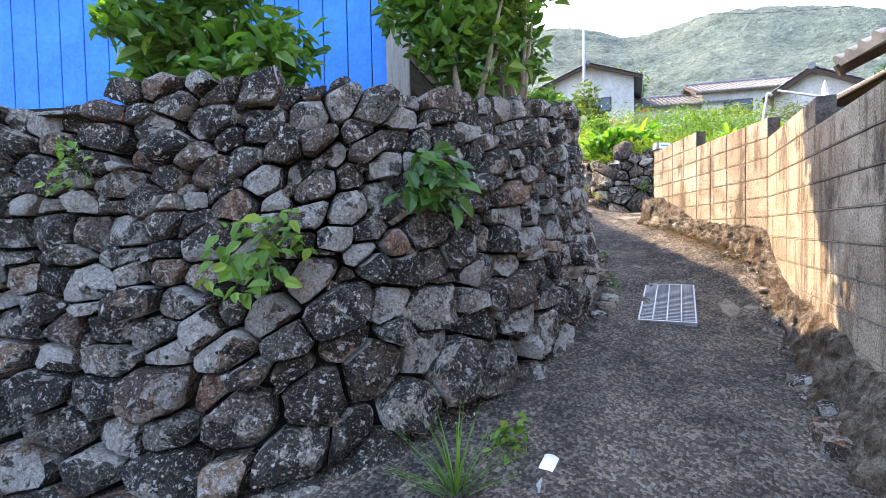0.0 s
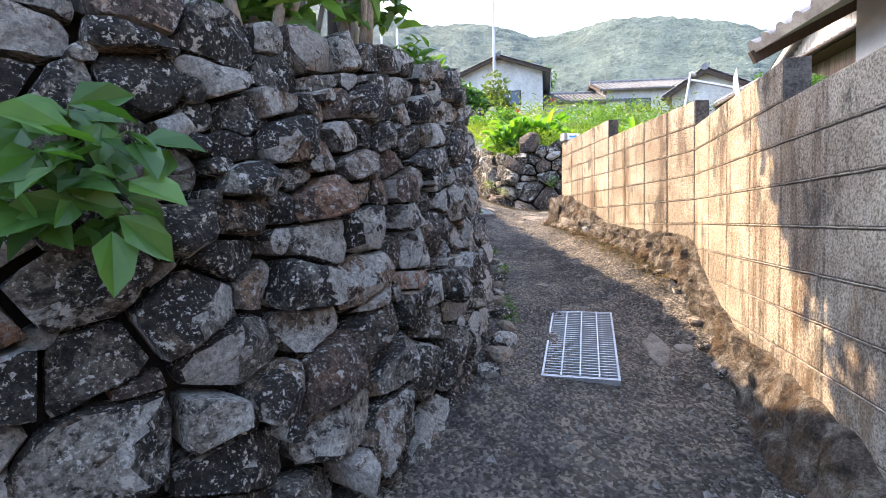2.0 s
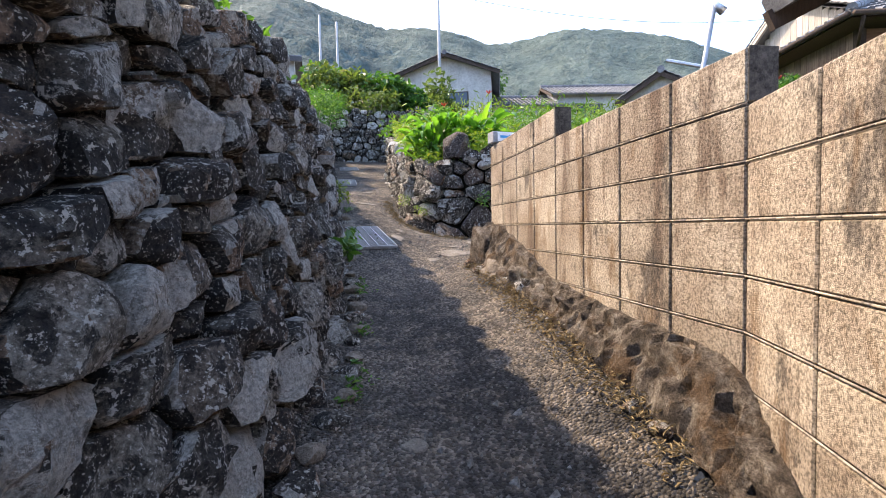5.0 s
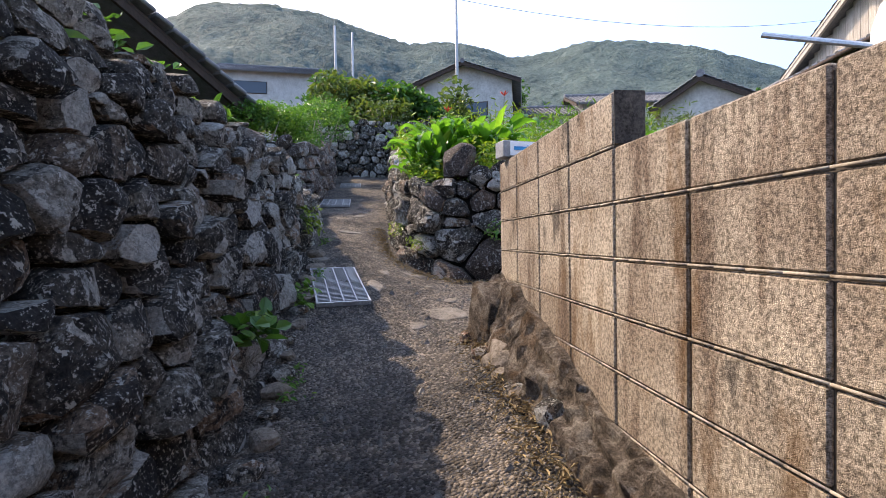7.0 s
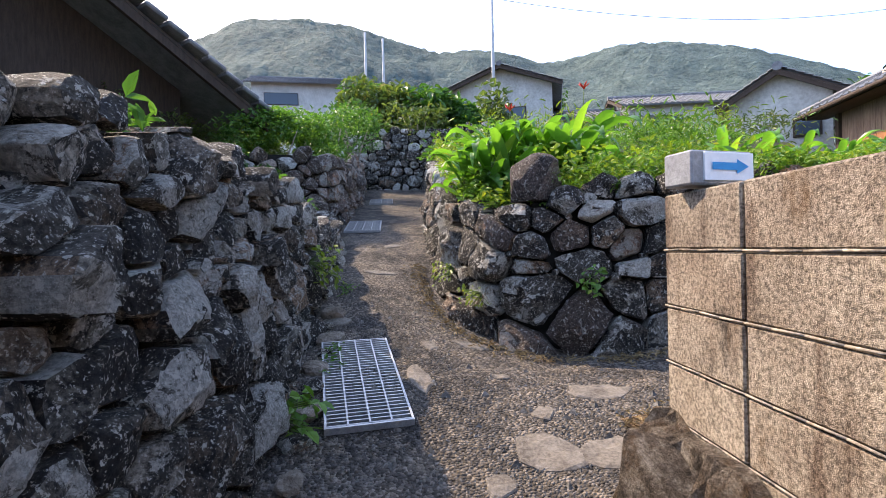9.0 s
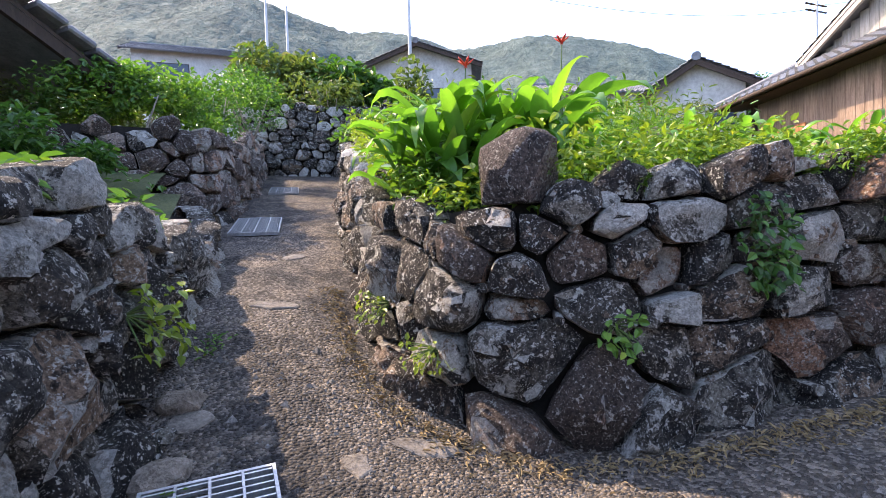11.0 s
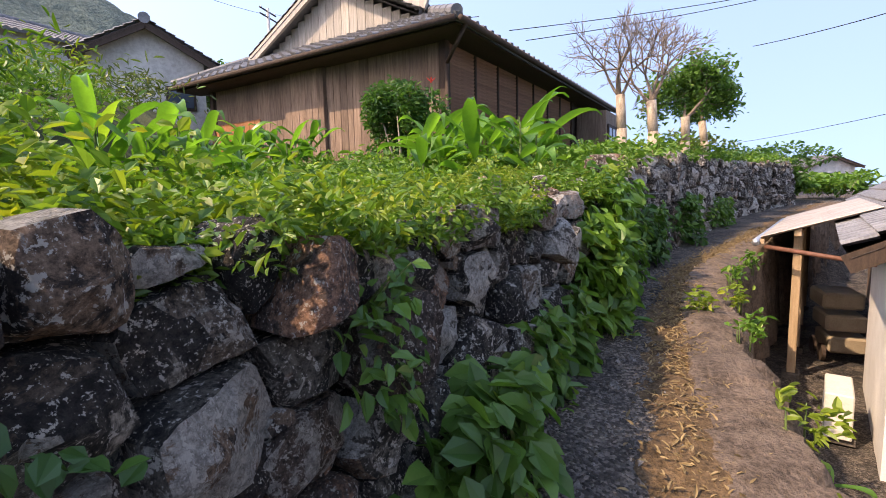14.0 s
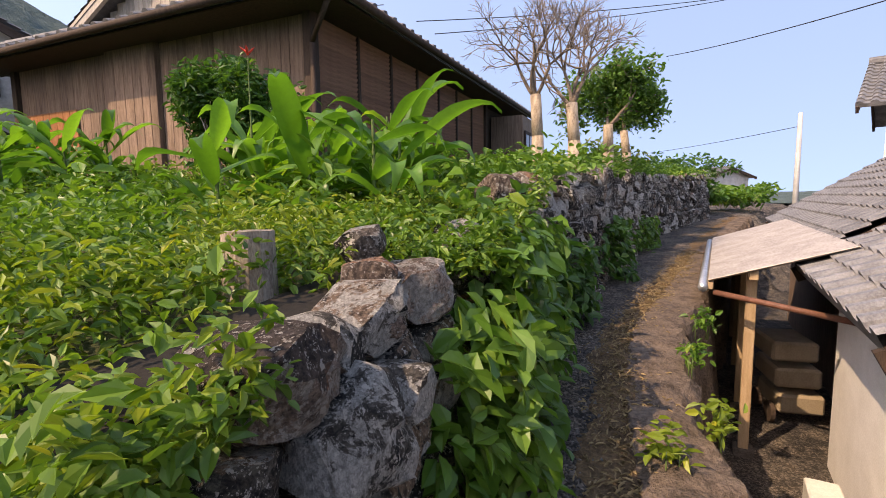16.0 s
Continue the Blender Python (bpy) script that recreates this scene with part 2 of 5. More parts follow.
def cells(length, height, course, wide, rng):
    """Seeds in rough courses, each with the cell that its neighbours leave it (a power diagram)."""
    seeds = []
    h = 0.0
    hmax = max(height(u) for u in np.linspace(0, length, 60)) + 0.3
    while h < hmax:
        ch = np.interp(h, *course) * rng.uniform(0.85, 1.2)
        u = -rng.uniform(0, 0.3)
        while u < length + 0.3:
            w = ch * rng.uniform(*wide)
            seeds.append((u + w / 2, h + ch / 2 + rng.normal(0, ch * 0.2), (rng.uniform(0.5, 0.8) * ch) ** 2 if rng.random() < 0.14 else (rng.uniform(0, 0.55) * ch) ** 2 * rng.choice([-1, -1, 1])))
            u += w
        h += ch
    s = np.array(seeds)
    made = []
    flat = 2.2  # stones lie on their long side
    for i, (u, v, w) in enumerate(s):
        if u < 0 or u > length or v > height(u) - 0.02:
            continue
        poly = [(u - 0.5, v - 0.35), (u + 0.5, v - 0.35), (u + 0.5, v + 0.35), (u - 0.5, v + 0.35)]
        near = np.where((abs(s[:, 0] - u) < 1.0) & (abs(s[:, 1] - v) < 0.6))[0]
        for j in near:
            if j == i:
                continue
            du, dv = s[j, 0] - u, s[j, 1] - v
            du = du / flat
            c = (du * (s[j, 0] + u) + dv * (s[j, 1] + v) - (s[j, 2] - w)) / 2
            poly = clip(poly, du, dv, c)
            if len(poly) < 3:
                break
        if len(poly) >= 3:
            made.append(np.array(poly))
    return made


def stone_mesh(face, poly, rng, around=24, gap=0.006, proud=1.0, sink=0.0):
    """Vertices and faces of one stone that fills its cell of the face: a rounded, chipped boss with its sides running back."""
    c = poly.mean(0)
    if c[1] < -0.05:
        return None
    q = poly - c
    ang = np.linspace(0, 2 * np.pi, around, endpoint=False)
    rad = np.full(around, 9.0)
    for (x0, y0), (x1, y1) in zip(q, np.roll(q, -1, 0)):
        ex, ey = x1 - x0, y1 - y0
        den = np.cos(ang) * ey - np.sin(ang) * ex
        with np.errstate(divide="ignore", invalid="ignore"):
            t = (x0 * ey - y0 * ex) / den
        t = np.where((t > 0) & np.isfinite(t), t, 9.0)
        rad = np.minimum(rad, t)
    size = math.sqrt(abs(np.sum(q[:, 0] * np.roll(q[:, 1], -1) - np.roll(q[:, 0], -1) * q[:, 1])) / 2)
    if size < 0.035 or rad.max() > 5:
        return None
    soft = rng.uniform(0.0, 0.25)
    sm = (np.roll(rad, 1) + np.roll(rad, -1) + rad) / 3
    rad = np.minimum(rad, rad * (1 - soft) + sm * soft)
    rad = np.maximum(rad - gap, 0.01) * (1 - 0.08 * rng.random() ** 2)
    deep = min(size * rng.uniform(0.26, 0.46), 0.12) * proud
    tilt = rng.normal(0, 0.24, 2)
    power = rng.uniform(4.0, 11.0)
    shove = rng.normal(0, 0.032) - sink
    pts, offset = [], rng.uniform(0, 50)
    chips = [(rng.uniform(0, 6.28), rng.uniform(0.15, 0.7), rng.uniform(0.35, 0.95)) for _ in range(6)]
    for rho, dd in ((0.86, None), (1.0, None), (0.97, 0), (0.89, 0), (0.72, 0), (0.48, 0), (0.24, 0)):
        u, v = rho * rad * np.cos(ang), rho * rad * np.sin(ang)
        if dd is None:
            out = np.full(around, -0.2 if rho < 0.9 else -0.03 - 0.2 * deep)
        else:
            out = deep * (1 - rho ** power) + tilt[0] * u + tilt[1] * v
            for ca, steep, start in chips:
                out = np.minimum(out, deep * start - steep * (u * math.cos(ca) + v * math.sin(ca) - 0.12 * size))
        pts += [(p, q, o) for p, q, o in zip(u, v, out)]
    pts.append((0, 0, float(np.mean([o for _, _, o in pts[-around:]]))))
    pts = np.array(pts)
    for i, (p0, q0, o) in enumerate(pts):
        if i >= around:
            p = Vector((p0 * 9 + offset, q0 * 9, o * 9))
            k = noise.noise(p) * 0.07 * size + noise.noise(p * 2.7) * 0.055 * size + noise.noise(p * 6.5) * 0.04 * size
            pts[i, 2] += k
            pts[i, :2] *= 1 + (0.14 * noise.noise(p * 1.7 + Vector((3, 7, 1))) if i < 2 * around else 0)
    xyz = face.at(c[0] + pts[:, 0], c[1] + pts[:, 1], pts[:, 2] + shove)
    fs = []
    for k in range(6):
        for i in range(around):
            j = (i + 1) % around
            fs.append((k * around + i, k * around + j, (k + 1) * around + j, (k + 1) * around + i))
    last = 6 * around
    fs += [(last + i, last + (i + 1) % around, last + around) for i in range(around)]
    return xyz, fs


def stone_wall(name, label, face, course, wide, seed, mats, near, thick=0.35, around=24, proud=1.0):
    """A dry stone wall: a dark core with the stones laid in front; those in the stretch near are single parts, the rest one mesh."""
    rng = np.random.default_rng(seed)
    u = np.arange(0, face.length, 0.15)
    h = face.height(u) - 0.05
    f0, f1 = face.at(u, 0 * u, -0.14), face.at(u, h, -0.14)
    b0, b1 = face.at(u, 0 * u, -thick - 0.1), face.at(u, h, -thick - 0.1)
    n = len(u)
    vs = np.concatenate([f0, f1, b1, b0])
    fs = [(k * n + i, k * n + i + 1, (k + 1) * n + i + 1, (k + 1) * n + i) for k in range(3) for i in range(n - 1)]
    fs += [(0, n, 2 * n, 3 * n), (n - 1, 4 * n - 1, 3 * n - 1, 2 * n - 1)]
    wall = tagged(mk(name, vs, fs, SHADED_SOIL), label, "stone wall", kind="structure")
    rv, rf, base, count = [], [], 0, 0
    laid = cells(face.length, face.height, course, wide, rng)
    chink_rng = np.random.default_rng(seed + 100)
    for poly in laid:
        # small stones wedged where larger ones meet
        if chink_rng.random() < 0.4 and around > 12:
            c = poly[chink_rng.integers(len(poly))]
            size = chink_rng.uniform(0.025, 0.055)
            a = np.linspace(0, 2 * np.pi, 7, endpoint=False) + chink_rng.uniform(0, 1)
            r = size * chink_rng.uniform(0.7, 1.2, 7)
            if 0.1 < c[0] < face.length - 0.1 and 0.1 < c[1] < face.height(c[0]) - 0.05:
                made = stone_mesh(face, np.stack([c[0] + 1.35 * r * np.cos(a), c[1] + r * np.sin(a)], 1), chink_rng, 10, proud=1.2, sink=0.02)
                if made is not None:
                    rv.append(made[0])
                    rf += [tuple(base + i for i in f) for f in made[1]]
                    base += len(made[0])
    for poly in laid:
        made = stone_mesh(face, poly, rng, around, proud=proud)
        if made is None:
            continue
        xyz, fs = made
        mat = mats[0] if rng.random() < 0.86 else mats[1]
        if near[0] < poly[:, 0].mean() < near[1] and count < 300:
            mk("stone", xyz, fs, mat, wall, smooth=True, crease=26)
            count += 1
        else:
            rv.append(xyz)
            rf += [tuple(base + i for i in f) for f in fs]
            base += len(xyz)
    if rv:
        tagged(mk("stones", np.concatenate(rv), rf, mats[0], wall, smooth=True, crease=26), kind="stuff")
    return wall


# ---- ground ----
def axis(lo, fine_lo, fine_hi, hi, step):
    a = np.arange(fine_lo, fine_hi + step / 2, step)
    out = [a]
    left = fine_lo - step * np.cumsum(1.25 ** np.arange(1, 60))
    right = fine_hi + step * np.cumsum(1.25 ** np.arange(1, 60))
    return np.concatenate([left[left > lo][::-1], a, right[right < hi]])


gx, gy = axis(-600, -1.2, 14, 600, 0.055), axis(-600, -1.5, 15, 900, 0.055)
X, Y = np.meshgrid(gx, gy)
Z = ground_z(X, Y)
fine = (X > -1) & (X < 13.5) & (Y > -1.2) & (Y < 14.5)
lumps = np.zeros_like(Z)
for i, j in zip(*np.where(fine)):
    lumps[i, j] = lump(X[i, j], Y[i, j])
Z = Z + lumps
nx, ny = len(gx), len(gy)
GROUND, gt, gb = material("asphalt_path", 0.9, 0, 0.25)
pebble = node(gt, "ShaderNodeTexVoronoi", Scale=64)
gt.links.new(gt.nodes.new("ShaderNodeTexCoord").outputs["Object"], pebble.inputs["Vector"])
worn, dusty = spot(gt, 1.3, 6, 0.7), spot(gt, 5, 5, 0.7)
gcol = ramp(gt, worn, (0.4, (0.05, 0.045, 0.041)), (0.6, (0.135, 0.115, 0.096)))
gcol = mix(gt, ramp(gt, dusty, (0.49, 0.0), (0.6, 0.6)), gcol, (0.19, 0.155, 0.12))
gcol = mix(gt, 0.8, gcol, ramp(gt, pebble.outputs["Color"], (0.25, 0.45), (0.55, 1.0), (0.75, 2.2)), "MULTIPLY")
gt.links.new(gcol, gb.inputs["Base Color"])
bump(gt, gb, mix(gt, 0.4, ramp(gt, pebble.outputs["Distance"], (0.0, 1.0), (0.8, 0.0)), spot(gt, 40, 6, 0.8)), 1.0, 0.05)
quads = [(j * nx + i, j * nx + i + 1, (j + 1) * nx + i + 1, (j + 1) * nx + i) for j in range(ny - 1) for i in range(nx - 1)]
tagged(mk("ground", np.stack([X.ravel(), Y.ravel(), Z.ravel()], 1), quads, GROUND, smooth=True), "worn dark asphalt path climbing between stone walls", "ground", kind="structure")

# ---- the high dry stone wall round the first bend ----
LEFT = [(-6, 2.75), (-3.5, 2.55), (-1.55, 2.42), (-0.9, 2.33), (-0.3, 2.38), (0.33, 2.8), (0.7, 3.22), (1.1, 3.8), (1.42, 4.35), (1.66, 5.0), (1.93, 6.0), (2.12, 7.1), (2.2, 8.6), (2.25, 9.6), (2.3, 10.8), (2.35, 12.4), (2.3, 13.2), (1.95, 13.9)]
left_face = WallFace(LEFT, ([0, 5.0, 6.5, 7.6, 8.6, 10.0, 11.3, 14.4, 16.5, 18.0], [2.42, 2.45, 2.52, 2.68, 2.88, 3.14, 3.24, 3.22, 3.02, 3.3]), 0.13)
stone_wall("wall_left", "high dry stone wall of dark lichen-spotted basalt", left_face, ([0, 0.5, 1.0, 2.2], [0.25, 0.19, 0.145, 0.105]), (1.0, 2.4), 3, (BASALT, REDROCK), (4.0, 8.4))

# ---- the dry stone wall of the planted terrace ----
RIGHT = [(4.0, 17), (3.6, 14), (3.4, 12), (3.36, 10.9), (3.55, 10.3), (4.1, 9.92), (4.7, 9.8), (5.5, 9.68), (6.3, 9.55), (7.33, 9.2), (9.2, 8.75), (10.8, 8.35), (12.3, 7.65), (15.2, 6.4), (18.7, 4.75), (24, 1.2)]
right_face = WallFace(RIGHT, ([0, 3, 5, 6.5, 7.5, 8.05, 9.7, 10.75, 12.7, 14.3, 16, 19, 23, 29.4], [4.6, 3.9, 3.4, 3.12, 3.2, 3.3, 3.28, 3.3, 3.42, 3.65, 3.9, 4.05, 4.15, 4.25]), 0.1)
stone_wall("wall_terrace", "low dry stone retaining wall with plants hanging over", right_face, ([0, 0.4, 0.9, 2.2], [0.36, 0.25, 0.19, 0.15]), (0.75, 2.3), 8, (BASALT, REDROCK), (5.5, 15.0))


# ---- concrete block wall ----
BLOCK, bt, bb = material("concrete_block", 0.93, 0, 0.2)
bgeo = bt.nodes.new("ShaderNodeNewGeometry")


def wall_noise(scale, detail, stretch):
    m = node(bt, "ShaderNodeMapping", Scale=stretch)
    n = node(bt, "ShaderNodeTexNoise", Scale=scale, Detail=detail, Roughness=0.72)
    bt.links.new(bgeo.outputs["Position"], m.inputs[0])
    bt.links.new(m.outputs[0], n.inputs["Vector"])
    return n.outputs["Fac"]


coarse, blot, streak, grit_n = wall_noise(95, 5, (1, 1, 1)), wall_noise(1.6, 7, (1, 1, 1)), wall_noise(5, 7, (1, 1, 0.16)), wall_noise(300, 2, (1, 1, 1))
bcol = ramp(bt, blot, (0.4, (0.30, 0.235, 0.175)), (0.6, (0.48, 0.405, 0.315)))
bcol = mix(bt, ramp(bt, streak, (0.51, 0.0), (0.62, 0.75)), bcol, (0.12, 0.075, 0.05))
bcol = mix(bt, ramp(bt, wall_noise(3, 8, (1, 1, 0.5)), (0.565, 0.0), (0.63, 0.75)), bcol, (0.06, 0.052, 0.045))
bcol = mix(bt, 0.9, bcol, ramp(bt, coarse, (0.41, 0.4), (0.5, 0.95), (0.6, 1.4)), "MULTIPLY")
bcol = mix(bt, ramp(bt, wall_noise(2.2, 8, (1, 1, 0.35)), (0.56, 0.0), (0.62, 0.5)), bcol, (0.16, 0.085, 0.03))
binfo = bt.nodes.new("ShaderNodeObjectInfo")
bcol = mix(bt, 1.0, bcol, ramp(bt, binfo.outputs["Random"], (0.0, 0.84), (1.0, 1.04)), "MULTIPLY")
bt.links.new(bcol, bb.inputs["Base Color"])
bump(bt, bb, mix(bt, 0.5, coarse, grit_n), 1.0, 0.012)
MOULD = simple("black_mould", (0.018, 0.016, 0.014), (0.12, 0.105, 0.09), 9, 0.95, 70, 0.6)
LENGTH, COURSE, DEEP = 0.413, 0.2, 0.12


def block_mesh(w, h, d):
    bm = box(bmesh.new(), w / 2, d / 2, h / 2, w, d, h, None, 0.006)
    me = bpy.data.meshes.new("block")
    bm.to_mesh(me)
    bm.free()
    me.materials.append(BLOCK)
    return me


def block_wall(name, a, b, steps, low, first=None):
    """A wall of stacked blocks from a to b; steps: (from how far, top's height)."""
    a, b = Vector((*a, 0)), Vector((*b, 0))
    d = (b - a).normalized()
    turn = Matrix.Translation(a) @ Matrix.Rotation(math.atan2(d.y, d.x), 4, "Z")
    length = (b - a).length
    bm = bmesh.new()
    for (s, top), (e, _) in zip(steps, steps[1:] + [(length, 0)]):
        box(bm, (s + e) / 2, -DEEP / 2 - 0.004, (low + top - 0.02) / 2, e - s - 0.01, DEEP - 0.012, top - 0.02 - low, turn)
    wall = tagged(part(name, bm, MORTAR), "stained concrete block garden wall with stepped top", "block wall", kind="structure")
    for (s, top), (e, _) in zip(steps, steps[1:] + [(length, 0)]):
        for k in range(1, int((top - low) / COURSE)):
            bm = bmesh.new()
            n = int((e - s) / 0.1)
            for i in range(n):
                pa, pb = (turn @ Vector((s + (e - s) * (i + q) / n, 0.0, top - k * COURSE + 0.004 * noise.noise(Vector((s + i + q, k, 4)))  + 0.002)) for q in (0, 1))
                rod(bm, pa, pb, 0.0036, None, 6)
            part("mortar_bead", bm, BEAD, wall, "", True)
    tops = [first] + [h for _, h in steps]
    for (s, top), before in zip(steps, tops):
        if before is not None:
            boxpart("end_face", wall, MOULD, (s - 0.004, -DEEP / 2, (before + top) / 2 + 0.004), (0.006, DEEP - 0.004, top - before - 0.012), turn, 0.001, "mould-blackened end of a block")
    whole = block_mesh(LENGTH - 0.01, COURSE - 0.01, DEEP)
    for (s, top), (e, _) in zip(steps, steps[1:] + [(length, 0)]):
        rows = int((top - low) / COURSE)
        for i in range(int(round((e - s) / LENGTH + 0.3))):
            w = min(LENGTH, e - s - i * LENGTH)
            if w < 0.08:
                continue
            me = whole if w > LENGTH - 0.01 else block_mesh(w - 0.01, COURSE - 0.01, DEEP)
            for k in range(rows):
                z = top - (k + 1) * COURSE
                p = turn @ Vector((s + i * LENGTH + 0.005, -DEEP, z))
                if z + COURSE < path_z(p.x, p.y) - 0.1:
                    continue
                ob = new("block", me)
                ob.parent = wall
                ob.matrix_local = Matrix.Translation((0, 0, 0.005)) @ turn @ Matrix.Translation((s + i * LENGTH + 0.005, -DEEP, z))
    return wall


CORNER = (3.42, 4.975)
block_wall("wall_block_far", CORNER, (3.735, 8.267), [(0, 2.733), (1.654, 2.933)], 0.5, 2.533)
NEAR_WAY = Vector((-0.42, -0.908, 0)).normalized()
near_end = Vector((*CORNER, 0)) + NEAR_WAY * 6.614
block_wall("wall_block_near", (near_end.x, near_end.y), CORNER, [(0, 1.933), (1.654, 2.133), (3.307, 2.333), (4.961, 2.533)], -0.5)


# ---- plants ----
def leaf_cloud(name, pts, sizes, mat, parent=None, rng=None, up=0.5, out=None, width=0.5, droop=0.0):
    """Many small folded leaves in one mesh: a base, two shoulders on each side and a tip for each."""
    rng = rng or np.random.default_rng(1)
    n = len(pts)
    nor = rng.normal(0, 1, (n, 3))
    nor /= np.linalg.norm(nor, axis=1)[:, None]
    nor[:, 2] = abs(nor[:, 2]) + up
    if out is not None:
        nor += out
    nor /= np.linalg.norm(nor, axis=1)[:, None]
    way = rng.normal(0, 1, (n, 3))
    way[:, 2] -= droop
    way -= nor * np.sum(way * nor, axis=1)[:, None]
    way /= np.linalg.norm(way, axis=1)[:, None]
    side = np.cross(nor, way)
    s = np.asarray(sizes)[:, None]
    w = s * width
    v = np.empty((n, 6, 3))
    v[:, 0] = pts
    v[:, 1] = pts + way * s * 0.3 + side * w * 0.5 + nor * s * 0.10
    v[:, 2] = pts + way * s * 0.7 + side * w * 0.36 + nor * s * 0.06
    v[:, 3] = pts + way * s - nor * s * 0.12
    v[:, 4] = pts + way * s * 0.7 - side * w * 0.36 + nor * s * 0.06
    v[:, 5] = pts + way * s * 0.3 - side * w * 0.5 + nor * s * 0.10
    b = np.arange(n)[:, None] * 6
    f = np.concatenate([b + np.array([0, 3, 2, 1]), b + np.array([0, 5, 4, 3])])
    me = bpy.data.meshes.new(name)
    me.from_pydata(v.reshape(-1, 3).tolist(), [], f.tolist())
    me.materials.append(mat)
    ob = new(name, me)
    if parent:
        ob.parent = parent
    return ob


def crown_points(rng, centre, radii, n, lumps=9, fill=0.35):
    """Points in an uneven crown made of several clumps, most near the outside."""
    c = rng.normal(0, 1, (lumps, 3))
    c = c / np.linalg.norm(c, axis=1)[:, None] * rng.uniform(0.35, 0.8, (lumps, 1))
    k = rng.integers(0, lumps, n)
    d = rng.normal(0, 1, (n, 3))
    d /= np.linalg.norm(d, axis=1)[:, None]
    r = rng.uniform(fill, 1, (n, 1)) ** 0.6 * rng.uniform(0.3, 0.55, lumps)[k][:, None]
    return np.array(centre) + (c[k] + d * r) * np.array(radii)


def bush(name, label, category, centre, radii, n, size, mat, seed, foot, stems=5):
    rng = np.random.default_rng(seed)
    t = thing(name, label, category, (centre[0], centre[1], foot))
    pts = crown_points(rng, centre, radii, n) - np.array([centre[0], centre[1], foot])
    leaf_cloud("foliage", pts, rng.uniform(0.6, 1.25, n) * size, mat, t, rng, 0.4)
    bm = bmesh.new()
    for i in range(stems):
        a = rng.uniform(0, 6.28)
        tip = Vector((math.cos(a) * radii[0] * 0.5, math.sin(a) * radii[1] * 0.5, centre[2] - foot + rng.uniform(-0.2, 0.3) * radii[2]))
        rod(bm, (0.06 * math.cos(a), 0.06 * math.sin(a), -0.05), tip, 0.02 + 0.012 * radii[2] if radii[2] > 0.2 else 0.006, 0.006 if radii[2] > 0.2 else 0.003, 6)
    part("stem", bm, BARK if radii[2] > 0.2 else STEM, t, smooth=True)
    return t


def surface_of(face, u, back):
    p = face.at(np.array([u]), face.height(np.array([u])), -back)[0]
    return p


def behind(face, x, y):
    """Signed distance behind a wall face, and the wall's top there."""
    d = (face.p[:, 0] - x) ** 2 + (face.p[:, 1] - y) ** 2
    i = int(np.argmin(d))
    s = (x - face.p[i, 0]) * face.n[i, 0] + (y - face.p[i, 1]) * face.n[i, 1]
    return -math.copysign(math.sqrt(d[i]), s), face.top[i]


def terrace_z(x, y):
    d, top = behind(right_face, x, y)
    return top - 0.12 + 0.05 * min(d, 6) + max(0, y - 15) * 0.2 + 0.05 * noise.noise(Vector((x, y, 3)))


def plot_z(x, y):
    d, top = behind(left_face, x, y)
    return top - 0.15 + 0.03 * min(d, 3) + max(0, y - 11.5) * 0.22


def raised(name, label, face, xs, ys, height, gap):
    vs, index, fs = [], {}, []
    for j, y in enumerate(ys):
        for i, x in enumerate(xs):
            d, _ = behind(face, x, y)
            if d > gap:
                index[i, j] = len(vs)
                vs.append((x, y, height(x, y)))
    for (i, j) in index:
        q = [index.get(k) for k in ((i, j), (i + 1, j), (i + 1, j + 1), (i, j + 1))]
        if None not in q:
            fs.append(q)
    return tagged(mk(name, vs, fs, TURF, smooth=True), label, "ground", kind="structure")


TURF = simple("weedy_soil", (0.03, 0.04, 0.014), (0.085, 0.09, 0.035), 3, 0.95, 50, 0.6, distance=0.02)
raised("ground_terrace", "weedy planted terrace above the dry stone wall", right_face, np.concatenate([np.arange(3.3, 13, 0.2), np.arange(13, 60, 1.0)]), np.concatenate([np.arange(0, 15, 0.2), np.arange(15, 70, 1.5)]), terrace_z, 0.16)
raised("ground_plot", "weedy plot behind the high stone wall", left_face, np.concatenate([np.arange(-30, -6, 2), np.arange(-6, 2.4, 0.25)]), np.concatenate([np.arange(2.4, 14, 0.25), np.arange(14, 90, 3)]), plot_z, 0.2)

rng = np.random.default_rng(5)


def cover(n, xs, ys, dmax, size, mat, name, label, lift=0.3, dmin=-0.05, seed=1, width=0.5):
    """A spread of weeds on the terrace behind its wall."""
    r = np.random.default_rng(seed)
    pts, sz = [], []
    while len(pts) < n:
        x, y = r.uniform(*xs), r.uniform(*ys)
        d, top = behind(right_face, x, y)
        if not (dmin if x > 7.6 else max(dmin, 0.0 if x > 5.5 else 0.16)) < d < dmax:
            continue
        if 7.5 < x < 8.62 and d < 0.55 - 0.2 * (x > 8.3):
            continue
        patch = noise.noise(Vector((x * 1.3, y * 1.3, seed)))
        if patch < -0.32:
            continue
        high = max(0.04, lift * (0.6 + 0.9 * patch + 0.5 * noise.noise(Vector((x * 4, y * 4, 2)))))
        z = (terrace_z(x, y) if d > 0.1 else top - 0.08) + r.random() ** 0.6 * high
        pts.append((x, y, z))
        sz.append(size * r.uniform(0.55, 1.3))
    ob = leaf_cloud(name, np.array(pts), sz, mat, None, r, 0.5, width=width)
    return tagged(ob, label, "weeds", kind="stuff")


